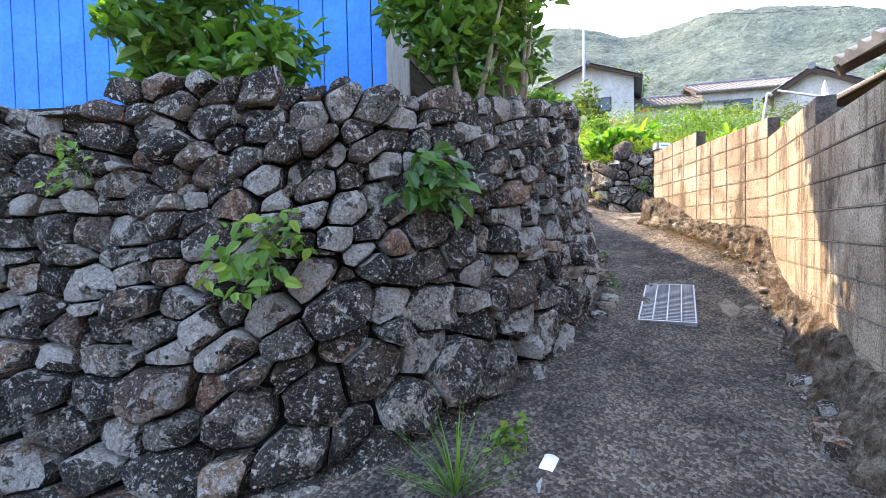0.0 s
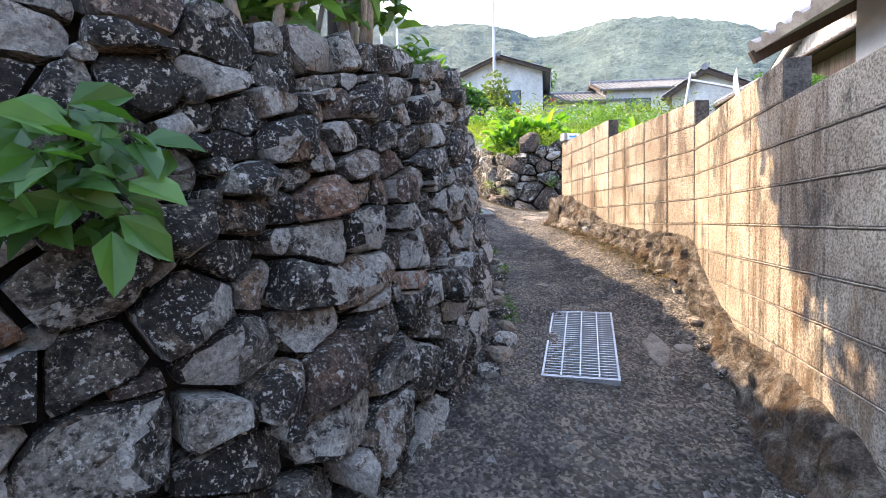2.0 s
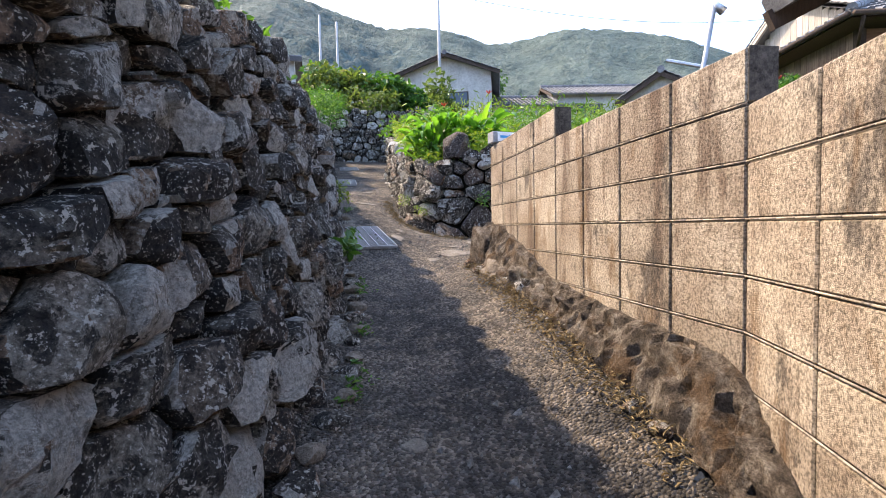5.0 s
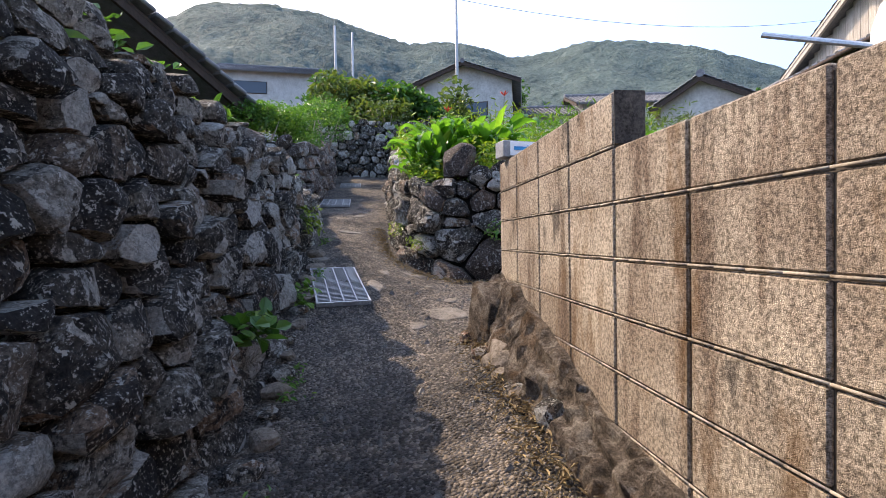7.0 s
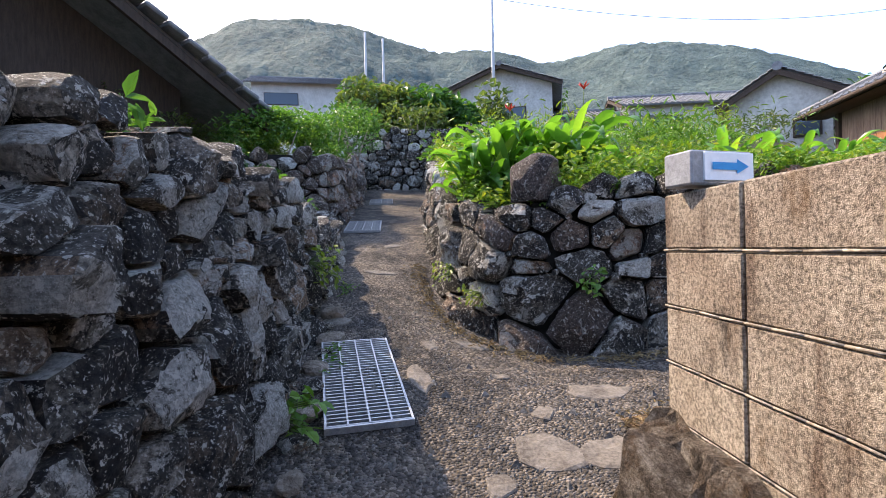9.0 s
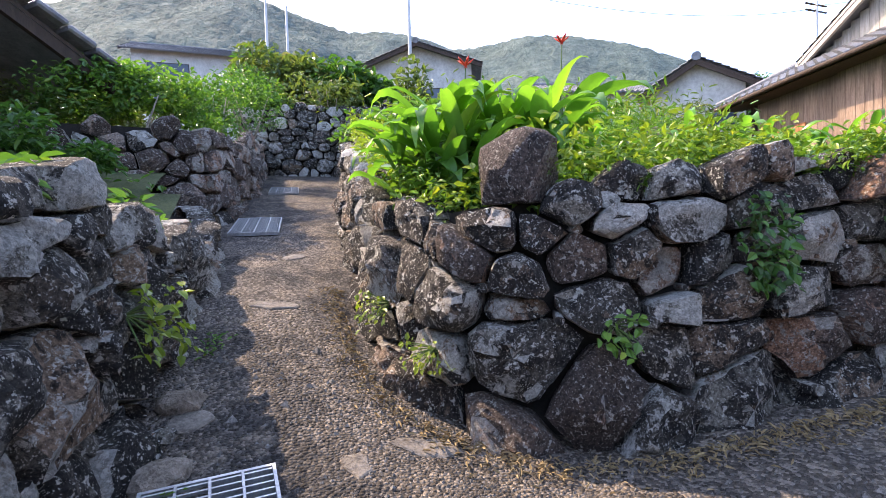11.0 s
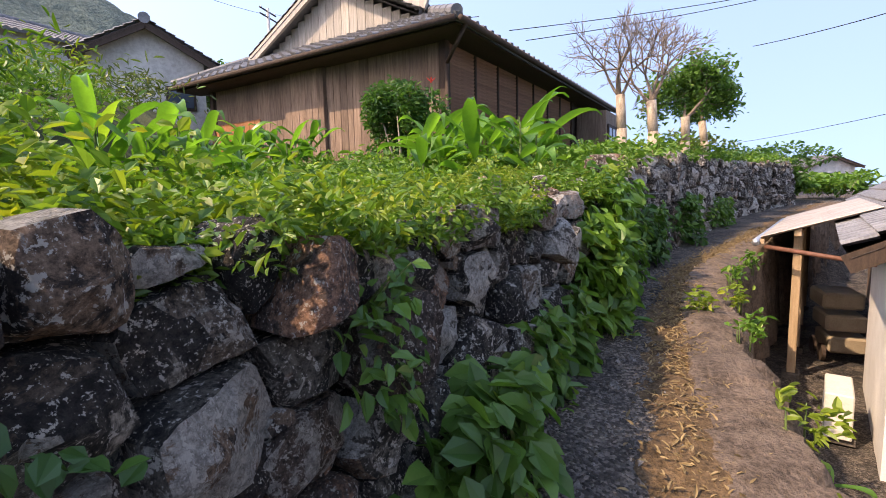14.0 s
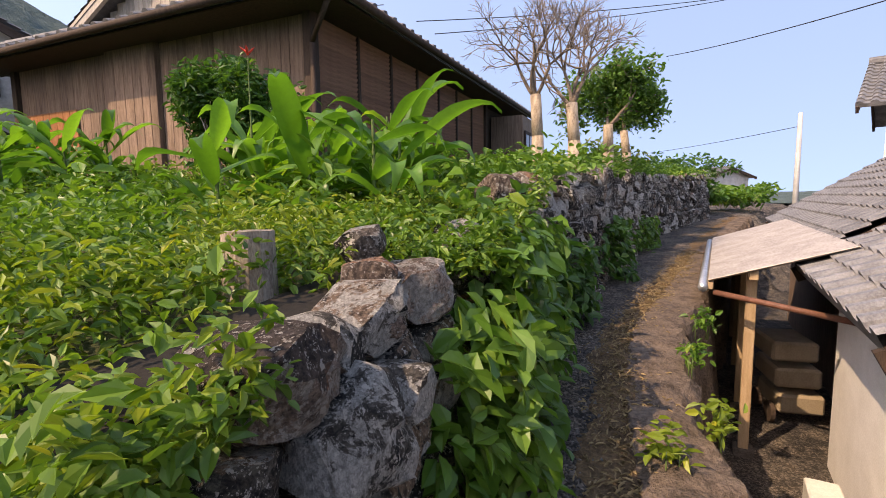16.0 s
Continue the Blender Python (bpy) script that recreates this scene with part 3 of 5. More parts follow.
VINE = leaf_material("vine_leaf", (0.06, 0.14, 0.022), (0.17, 0.29, 0.045))
DEEP_LEAF = leaf_material("dark_leaf", (0.028, 0.085, 0.02), (0.075, 0.18, 0.036))
YELLOW = leaf_material("yellow_green_leaf", (0.13, 0.19, 0.02), (0.24, 0.32, 0.045))
cover(38000, (3.4, 11), (8.3, 14), 1.9, 0.048, VINE, "weeds", "dense green weeds spilling over the terrace edge", 0.34, -0.06, 1)
cover(12000, (5.0, 10.5), (8.6, 12.5), 1.6, 0.045, YELLOW, "creeper", "yellow-green creeper matted over the weeds", 0.32, -0.05, 2, 0.35)
cover(28000, (3.4, 14), (8, 17), 7, 0.062, BRIGHT, "weeds", "bright weeds across the terrace", 0.38, 1.2, 3)
cover(9000, (9, 24), (1.5, 12), 3.0, 0.12, BRIGHT, "weeds", "weeds along the top of the far wall", 0.45, 0.0, 4)
cover(6000, (3.4, 6), (10, 17), 1.3, 0.06, YELLOW, "creeper", "yellow-green herbs on the alley side of the terrace", 0.4, 0.0, 6)


cover(4500, (4.5, 9.2), (8.6, 11), 0.3, 0.045, VINE, "creeper", "leafy creeper hanging over the wall top", 0.16, -0.07, 7)


def on_face(face, u0, u1, h0, h1, n, size, mat, name, label, category, seed, bulge=0.18, kind=""):
    """A plant that hangs down a wall face: leaves in front, a few stems behind."""
    r = np.random.default_rng(seed)
    u = r.normal((u0 + u1) / 2, (u1 - u0) / 4, n).clip(u0, u1)
    e = 1 - ((u - (u0 + u1) / 2) / ((u1 - u0) / 2 + 0.02)) ** 2
    h = h0 + (h1 - h0) * (0.5 + (r.random(n) - 0.5) * np.sqrt(np.clip(e, 0.1, 1)))
    pts = face.at(u, h, 0.06 + r.random(n) * bulge * np.clip(e, 0.3, 1))
    a, b = face.at(np.array([(u0 + u1) / 2]), np.array([h1 * 0.6 + h0 * 0.4]), 0.0)[0], face.at(np.array([(u0 + u1) / 2]), np.array([0.0]), 1.0)[0]
    t = thing(name, label, category, tuple(a), kind=kind)
    nv = np.array([b[0] - a[0], b[1] - a[1], 0])
    nv /= np.linalg.norm(nv)
    leaf_cloud("foliage", pts - a, r.uniform(0.6, 1.25, n) * size, mat, t, r, 0.45, nv * 0.8, 0.62, 0.9)
    bm = bmesh.new()
    for k in range(0, n, max(1, n // 14)):
        rod(bm, (0, 0, 0), Vector(pts[k] - a), 0.005, 0.002, 5)
    part("stem", bm, STEM, t)
    return t


STEM = simple("green_stem", (0.05, 0.09, 0.02), (0.12, 0.17, 0.05), 20, 0.6)
LS, RS = "leafy vine with heart-shaped leaves rooted in the stone wall", "broad-leaved weed hanging down the dry stone wall"


def u_of(face, x, y):
    return float(face.u[int(np.argmin((face.p[:, 0] - x) ** 2 + (face.p[:, 1] - y) ** 2))])


def h_of(face, u, z):
    return z - float(np.interp(u, face.u, face.base))


for x, y, w, z0, z1, n, s, mat, sd in [(0.12, 2.62, 0.4, 1.78, 2.08, 90, 0.125, DEEP_LEAF, 1), (-0.75, 2.33, 0.5, 1.37, 1.75, 80, 0.095, BRIGHT, 2), (-1.75, 2.43, 0.2, 1.85, 2.15, 45, 0.05, BRIGHT, 3), (2.14, 7.72, 0.3, 1.9, 2.08, 40, 0.1, GREEN, 4), (2.2, 9.0, 0.2, 1.9, 2.1, 40, 0.07, BRIGHT, 41), (2.27, 10.4, 0.3, 2.5, 2.8, 90, 0.05, YELLOW, 42)]:
    u = u_of(left_face, x, y)
    on_face(left_face, u - w / 2, u + w / 2, h_of(left_face, u, z0), h_of(left_face, u, z1), n, s, mat, "wall_plant", LS, "plant", sd)
for x, y, w, z0, z1, n, s, mat, sd in [(5.0, 9.75, 0.3, 2.65, 3.1, 170, 0.06, DEEP_LEAF, 5), (6.35, 9.5, 0.9, 2.15, 2.7, 330, 0.14, GREEN, 6), (7.2, 9.25, 0.5, 2.25, 2.8, 160, 0.11, GREEN, 7), (8.5, 8.9, 0.75, 2.3, 3.25, 520, 0.13, BRIGHT, 8), (7.75, 9.1, 0.5, 2.25, 2.75, 110, 0.15, GREEN, 18), (9.0, 8.8, 0.9, 2.4, 3.5, 620, 0.12, GREEN, 9), (9.9, 8.6, 0.9, 2.5, 3.5, 450, 0.12, GREEN, 10), (11.3, 8.1, 1.2, 2.5, 3.2, 420, 0.11, DEEP_LEAF, 11), (13.5, 7.1, 1.6, 2.5, 3.3, 420, 0.12, DEEP_LEAF, 12), (16.5, 5.8, 2.0, 2.5, 3.2, 380, 0.12, GREEN, 13), (5.9, 9.62, 0.35, 2.75, 3.2, 110, 0.07, GREEN, 14), (4.25, 9.9, 0.2, 2.4, 2.6, 40, 0.05, BRIGHT, 15), (3.5, 10.4, 0.3, 2.3, 2.45, 60, 0.04, YELLOW, 16), (3.42, 10.9, 0.3, 2.45, 2.65, 60, 0.04, YELLOW, 17)]:
    u = u_of(right_face, x, y)
    on_face(right_face, u - w / 2, u + w / 2, h_of(right_face, u, z0), h_of(right_face, u, z1), n, s, mat, "wall_plant", RS, "plant", sd, 0.3 if w > 0.6 else 0.15)


# broad-leaved garden lilies
CANNA = leaf_material("canna_leaf", (0.06, 0.16, 0.025), (0.14, 0.30, 0.05), 0.35, 0.45)
RED = simple("red_petal", (0.55, 0.03, 0.02), (0.75, 0.08, 0.05), 20, 0.6)


def canna_leaf(length, width, bend, fold):
    vs, fs = [], []
    n = 9
    for i in range(n):
        s = i / (n - 1)
        w = width * (math.sin(math.pi * min(1, s * 0.96 + 0.04) ** 0.8)) * 0.5 + 0.006
        a = bend * s * s
        x, z = length * s * math.cos(a * 0.7), length * s * math.sin(1.1 - a) * 0.95
        for k in (-1, -0.5, 0, 0.5, 1):
            wave = 0.012 * math.sin(9 * s + 2 * k) * abs(k)
            vs.append((x - fold * abs(k) * w * 0.3, k * w, z + fold * abs(k) * w + wave))
    for i in range(n - 1):
        for k in range(4):
            a = i * 5 + k
            fs.append((a, a + 1, a + 6, a + 5))
    me = bpy.data.meshes.new("leaf")
    me.from_pydata(vs, [], fs)
    me.materials.append(CANNA)
    me.shade_smooth()
    return me


canna_meshes = [canna_leaf(random.uniform(0.55, 0.78), random.uniform(0.1, 0.15), random.uniform(0.35, 1.05), random.uniform(0.25, 0.6)) for _ in range(8)]


def canna(x, y, z, size, flower, seed, leaves=9, group="lily clump"):
    r = random.Random(seed)
    t = thing("canna_lily", "tall green canna lily with broad upright leaves" + (" and a red flower" if flower else ""), "plant", (x, y, z), group)
    bm = bmesh.new()
    rod(bm, (0, 0, -0.1), (0, 0, 0.75 * size), 0.016, 0.009, 8)
    if flower:
        rod(bm, (0, 0, 0.75 * size), (0.03, 0.01, 1.28 * size), 0.007, 0.004, 6)
    part("stem", bm, STEM, t)
    for i in range(leaves):
        ob = new("leaf", r.choice(canna_meshes))
        ob.parent = t
        ob.matrix_local = pose(0, 0, (0.05 + 0.62 * i / leaves) * size, r.uniform(-15, 15), r.uniform(-22, 32), i * 137.5 + r.uniform(-25, 25)) @ Matrix.Scale(size * r.uniform(0.8, 1.2), 4)
    if flower:
        bm = bmesh.new()
        for k in range(5):
            m = Matrix.Translation((0.03, 0.01, 1.3 * size)) @ pose(0, 0, 0, 50, 0, k * 72) @ Matrix.Diagonal((0.012, 0.006, 0.05, 1))
            bmesh.ops.create_icosphere(bm, subdivisions=1, radius=1, matrix=m @ Matrix.Translation((0, 0, 0.6)))
        part("flower", bm, RED, t, "red petals", True)
    return t


r = random.Random(4)
for i in range(24):
    a, d = r.uniform(0, 6.28), r.uniform(0, 1) ** 0.5
    x, y = 4.25 + 0.72 * d * math.cos(a), 11.4 + 0.55 * d * math.sin(a)
    canna(x, y, terrace_z(x, y), r.uniform(0.68, 0.9), i in (2, 9), i, 11)
for i in range(24):
    x, y = r.uniform(9.6, 12.2), r.uniform(9.3, 10.7)
    canna(x, y, terrace_z(x, y), r.uniform(0.75, 1.05), i == 3, 50 + i, 8, "lilies by the farmhouse")
for i in range(24):
    x = r.uniform(7.6, 12.4)
    y = 11.6 + (x - 6) * 0.35 + r.uniform(-0.7, 0.7)
    canna(x, y, terrace_z(x, y), r.uniform(0.75, 1.0), False, 90 + i, 8, "lilies by the farmhouse")


# ---- roofs and houses ----
def tile_roof(name, parent, origin, along, slope, length, run, pitch=0.28, mat=None, turn=None):
    """A tiled slope: round ribs side by side, stepping at each course; local to parent. along, slope: unit vectors; origin: the eave's end."""
    along, slope, o = Vector(along).normalized(), Vector(slope).normalized(), Vector(origin)
    up = along.cross(slope)
    if up.z < 0:
        up = -up
    cols = max(2, int(round(length / pitch)))
    rows = max(2, int(round(run / 0.25)))
    vs, fs = [], []
    prof = [(0.0, 0.045), (0.12, 0.07), (0.3, 0.075), (0.45, 0.045), (0.55, 0.012), (0.8, 0.0), (0.97, 0.012)]
    xs = [((c + p) * length / cols, h) for c in range(cols) for p, h in prof] + [(length, 0.045)]
    for k in range(rows):
        for end in (0, 1):
            s = (k + end) * run / rows
            lift = 0.035 if end == 0 else 0.0
            vs += [tuple(o + along * x + slope * s + up * (h + lift)) for x, h in xs]
    m = len(xs)
    for q in range(2 * rows - 1):
        fs += [(q * m + i, q * m + i + 1, (q + 1) * m + i + 1, (q + 1) * m + i) for i in range(m - 1)]
    b = len(vs)
    vs += [tuple(o + along * x - up * 0.05) for x, h in xs]
    fs += [(b + i, b + i + 1, i + 1, i) for i in range(m - 1)]
    vs += [tuple(o + along * x + slope * run - up * 0.05) for x in (0, length)] + [tuple(o - up * 0.05), tuple(o + along * length - up * 0.05)]
    n = len(vs)
    fs += [(n - 2, n - 4, n - 3, n - 1)]
    return mk(name, vs, fs, mat or TILE, parent)


def ridge(parent, a, b, mat=None, size=0.14):
    """A row of round ridge tiles from a to b, each a part."""
    a, b = Vector(a), Vector(b)
    n = max(2, int((b - a).length / 0.45))
    step = (b - a) / n
    q = step.to_track_quat("Z", "Y").to_matrix().to_4x4()
    me = None
    for i in range(n):
        if me is None:
            ob = part("ridge_tile", rod(bmesh.new(), (0, 0, 0), (0, 0, step.length * 0.98), size, size * 0.93, 10), mat or TILE, parent)
            me = ob.data
        else:
            ob = new("ridge_tile", me)
            ob.parent = parent
        ob.matrix_local = Matrix.Translation(a + step * i) @ q


def gable_house(name, label, at, turn, length, depth, base, eave, rise, over=0.5, wall=None, windows=()):
    """A plain house: walls, two tiled slopes along x, gables at its ends, a ridge."""
    t = thing(name, label, "house", Matrix.Translation((at[0], at[1], base)) @ pose(0, 0, 0, 0, 0, turn))
    h = eave - base
    wall = wall or PLASTER
    L, D = length, depth
    vs = [(x, y, z) for z in (-1.5, h) for x, y in ((0, 0), (L, 0), (L, D), (0, D))] + [(0.0, D / 2, h + rise * D / (D + 2 * over)), (L, D / 2, h + rise * D / (D + 2 * over))]
    mk("wall", vs, [(0, 1, 5, 4), (1, 2, 6, 9, 5), (2, 3, 7, 6), (3, 0, 4, 8, 7)], wall, t)
    half = D / 2 + over
    drop = rise * over / half
    s = Vector((0, half, rise)).normalized()
    run = math.hypot(half, rise)
    tile_roof("roof", t, (-over, -over, h - drop + 0.06), (1, 0, 0), s, L + 2 * over, run)
    tile_roof("roof", t, (-over, D + over, h - drop + 0.06), (1, 0, 0), (0, -s.y, s.z), L + 2 * over, run)
    ridge(t, (-over, D / 2, h - drop + rise + 0.12), (L + over, D / 2, h - drop + rise + 0.12))
    for x in (-over + 0.04, L + over - 0.04):
        bm = bmesh.new()
        for sy in (-1, 1):
            a, b = Vector((x, D / 2, h - drop + rise - 0.04)), Vector((x, D / 2 + sy * half, h - drop - 0.04))
            d = b - a
            m = Matrix.Translation((a + b) / 2) @ Matrix.Rotation(math.atan2(d.z, d.y), 4, "X")
            box(bm, 0, 0, 0, 0.06, d.length, 0.16, m)
        part("bargeboard", bm, DARKWOOD, t)
    for (x, y, z, w, hh, face) in windows:
        win = boxpart("window", t, DARKWOOD, (x, y, z), (w, 0.08, hh) if face == "x" else (0.08, w, hh))
        boxpart("pane", win, GLASS, (x, y - 0.02 if face == "x" else y, z) if face == "x" else (x - 0.02, y, z), (w - 0.12, 0.09, hh - 0.12) if face == "x" else (0.09, w - 0.12, hh - 0.12))
    return t


GLASS, _t, _b = material("window_glass", 0.08, 0, 0.6)
_b.inputs["Base Color"].default_value = (0.05, 0.07, 0.09, 1)

# the old timber farmhouse
HOUSE = Matrix.Translation((13.08, 11.14, 3.75)) @ pose(0, 0, 0, 0, 0, -18.2)
farm = thing("farmhouse", "old weathered timber farmhouse with a grey tiled hip-and-gable roof", "house", HOUSE)
FL, FD, FE = 7.2, 6.85, 2.42
mk("wall", [(x, y, z) for z in (-0.8, FE) for x, y in ((0.06, 0.06), (FL + 3, 0.06), (FL + 3, FD), (0.06, FD))], [(0, 1, 5, 4), (1, 2, 6, 5), (2, 3, 7, 6), (3, 0, 4, 7)], DARKWOOD, farm)
y = 0.12
rb = random.Random(2)
while y < FD - 0.1:
    w = rb.uniform(0.15, 0.24)
    step = 0.06 if 2.9 < y < 4.1 else 0.0
    boxpart("board", farm, WOOD, (0.02 - step, y + w / 2, FE / 2 - 0.42 + rb.uniform(-0.01, 0.01)), (0.04 + step, w - 0.008, FE + 0.75), None, 0.004)
    y += w
ORANGE = simple("orange_board", (0.28, 0.11, 0.045), (0.42, 0.19, 0.08), 4, 0.75, 40, 0.3, (8, 8, 0.7), tint=0.2)
for i in range(9):
    boxpart("board", farm, ORANGE, (-0.03, 5.15 + i * 0.2, 1.12), (0.03, 0.19, 0.75), None, 0.003, "orange-brown newer board")
boxpart("ledge", farm, WOOD, (-0.07, 5.95, 0.70), (0.1, 1.9, 0.05))
for x, y in ((0, 0), (FL, 0), (0, FD)):
    boxpart("post", farm, DARKWOOD, (x, y, FE / 2 - 0.4), (0.14, 0.14, FE + 0.8))
SHUT = simple("shutter_wood", (0.19, 0.095, 0.06), (0.38, 0.21, 0.14), 3, 0.75, 40, 0.3, (1.2, 9, 9), tint=0.25)
for i in range(7):
    x0 = 0.1 + i * (FL - 0.15) / 7
    w = (FL - 0.15) / 7
    sh = boxpart("shutter", farm, SHUT, (x0 + w / 2, 0.03, 1.2), (w - 0.04, 0.02, 2.32))
    if i == 0:
        slat = box(bmesh.new(), 0, 0, 0, w - 0.06, 0.012, 0.062)
        slat_mesh = bpy.data.meshes.new("slat")
        slat.to_mesh(slat_mesh)
        slat.free()
        slat_mesh.materials.append(SHUT)
    for k in range(33):
        ob = new("slat", slat_mesh)
        ob.parent = sh
        ob.matrix_local = Matrix.Translation((x0 + w / 2, 0.0, 0.08 + k * 0.069)) @ Matrix.Rotation(radians(28), 4, "X")
    boxpart("stile", sh, DARKWOOD, (x0, -0.015, 1.16), (0.05, 0.05, 2.36))
boxpart("sill", farm, DARKWOOD, (FL / 2, -0.03, 0.0), (FL, 0.12, 0.09))
boxpart("apron", farm, WOOD, (FL / 2, 0.0, -0.4), (FL, 0.05, 0.7))
# entrance wing
boxpart("porch_wall", farm, WOOD, (FL + 1.4, -0.45, 0.7), (1.6, 0.9, 2.8))
win = boxpart("window", farm, DARKWOOD, (FL + 1.4, -0.92, 0.85), (1.3, 0.06, 1.7))
for k in range(3):
    boxpart("pane", win, GLASS, (FL + 0.97 + k * 0.43, -0.945, 0.85), (0.34, 0.03, 1.5))
ez = FE - 0.02
OX, OY, PITCH = 0.65, 0.65, 0.5
half, SKIRT = FD / 2 + OY, 1.5
top = ez + half * PITCH
slant = math.hypot(1, PITCH)


def hip_cut(ob, *planes):
    """Keeps what lies on the inner side of upright planes given by a point and an inward direction."""
    bm = bmesh.new()
    bm.from_mesh(ob.data)
    for p, n in planes:
        bmesh.ops.bisect_plane(bm, geom=bm.verts[:] + bm.edges[:] + bm.faces[:], plane_co=p, plane_no=n, clear_inner=True)
    bm.to_mesh(ob.data)
    bm.free()


ROOF_L = FL + 3.6 + OX
for sy, y0 in ((1, -OY), (-1, FD + OY)):
    hip_cut(tile_roof("roof", farm, (-OX, y0, ez), (1, 0, 0), (0, sy, PITCH), ROOF_L, SKIRT * slant), ((-OX, y0, 0), (1, -sy, 0)))
    tile_roof("roof", farm, (-OX + SKIRT - 0.35, y0 + sy * SKIRT, ez + SKIRT * PITCH), (1, 0, 0), (0, sy, PITCH), ROOF_L - SKIRT + 0.35, (half - SKIRT) * slant)
hip_cut(tile_roof("roof", farm, (-OX, -OY, ez), (0, 1, 0), (1, 0, PITCH), FD + 2 * OY, SKIRT * slant), ((-OX, -OY, 0), (-1, 1, 0)), ((-OX, FD + OY, 0), (-1, -1, 0)))
g0 = -OX + SKIRT
gz = ez + SKIRT * PITCH - 0.05
GREYWOOD = simple("grey_board", (0.30, 0.27, 0.23), (0.52, 0.48, 0.42), 4, 0.85, 40, 0.3, (8, 8, 0.7), tint=0.3)
n = 22
for i in range(n):
    yy = FD / 2 + (i - n / 2 + 0.5) * (2 * (half - SKIRT) / n)
    hh = (half - abs(yy - FD / 2)) * PITCH + ez - gz - 0.12
    if hh > 0.05:
        boxpart("gable_board", farm, GREYWOOD, (g0, yy, gz + hh / 2), (0.03, 2 * (half - SKIRT) / n - 0.01, hh), None, 0.003)
for sy in (-1, 1):
    a, b = Vector((g0 - 0.3, FD / 2, top + 0.06)), Vector((g0 - 0.3, FD / 2 + sy * (half - SKIRT + 0.1), top - (half - SKIRT + 0.1) * PITCH + 0.06))
    d = b - a
    part("bargeboard", box(bmesh.new(), 0, 0, -0.12, 0.07, d.length, 0.2, Matrix.Translation((a + b) / 2) @ Matrix.Rotation(math.atan2(d.z, d.y), 4, "X")), GREYWOOD, farm)
    ridge(farm, a + Vector((0.1, 0, 0.06)), b + Vector((0.1, 0, 0.06)), None, 0.09)
ridge(farm, (g0 - 0.35, FD / 2, top + 0.12), (FL + 3.6, FD / 2, top + 0.12), None, 0.16)
ridge(farm, (-OX, -OY, ez + 0.1), (g0, -OY + SKIRT, ez + SKIRT * PITCH + 0.1), None, 0.1)
ridge(farm, (-OX, FD + OY, ez + 0.1), (g0, FD + OY - SKIRT, ez + SKIRT * PITCH + 0.1), None, 0.1)
bm = bmesh.new()
rod(bm, (-OX, -OY - 0.06, ez - 0.02), (FL + 3, -OY - 0.06, ez - 0.02), 0.055)
rod(bm, (-OX - 0.06, -OY, ez - 0.02), (-OX - 0.06, FD + OY, ez - 0.02), 0.055)
rod(bm, (-OX + 0.2, -OY - 0.05, ez - 0.05), (-0.12, -0.12, ez - 0.5), 0.035)
rod(bm, (-0.12, -0.12, ez - 0.48), (-0.12, -0.12, -0.5), 0.035)
part("gutter", bm, DARKWOOD, farm, "dark metal gutter and downpipe", True)
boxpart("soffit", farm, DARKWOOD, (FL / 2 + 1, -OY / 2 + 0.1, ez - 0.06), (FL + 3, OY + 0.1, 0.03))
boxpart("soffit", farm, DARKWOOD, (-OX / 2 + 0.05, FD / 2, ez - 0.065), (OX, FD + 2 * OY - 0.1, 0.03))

bush("shrub", "clipped dense green shrub beside the farmhouse corner", "shrub", (11.62, 11.46, 4.55), (0.68, 0.68, 0.82), 5600, 0.085, DEEP_LEAF, 21, 3.6)

# houses up the slope
# darker copy of the white plaster: the backlit fronts' shade is in its colour
SHADED_WHITE = simple("shaded_plaster", (0.36, 0.34, 0.30), (0.58, 0.56, 0.51), 1.2, 0.9, 9, 0.2)
gable_house("far_house", "small white house with dark tiled gable roof", (16.1, 18.6), 45, 5, 2.6, 4.5, 7.1, 0.95, 0.35, SHADED_WHITE, [(-0.02, 0.6, 1.6, 0.7, 0.6, "y")])
gable_house("far_house", "white house with grey tiled gable roof far up the slope", (12.0, 29.5), 68, 7, 5.2, 8.2, 10.9, 1.15, 0.5, SHADED_WHITE, [(3, -0.02, 1.4, 1.6, 1.0, "x"), (0.0, 2.6, 1.2, 2.6, 0.9, "y")])
gable_house("far_house", "long low white house with grey tiled roof", (11.6, 32), -12, 6.5, 5, 7.5, 9.6, 1.2, 0.5, SHADED_WHITE)
gable_house("far_house", "low white house with pale grey tiled roof", (16.8, 30.6), -14, 7.0, 5, 7.5, 10.2, 1.2, 0.5, SHADED_WHITE, [(2.0, -0.02, 1.6, 1.6, 0.9, "x")])
gable_house("far_house", "two-storey cream house with balcony up the hill", (-9, 59), 0, 9.5, 7, 12.4, 20.6, 1.9, 0.8, SHADED_WHITE, [(3, -0.02, 6.4, 3.5, 1.3, "x"), (3.5, -0.02, 3.6, 4.5, 1.5, "x")])

# the white house behind the block wall
near = gable_house("white_house", "white plastered house with brown eaves behind the block wall", (6.15, 5.95), -104, 9, 2.0, 1.1, 4.15, 0.85, 0.72)

gable_house("white_house", "tall white plastered house with dark tiled eaves", (19.3, -0.7), -130, 6, 4, YARD_Z, 5.9, 1.4, 0.55)
gable_house("far_house", "small tan house with a dark roof beyond the lane", (58, -17.5), 20, 7, 5, 3.2, 5.3, 1.0, 0.5, SHADED_WHITE, [(2, -0.02, 1.2, 1.4, 0.8, "x")])

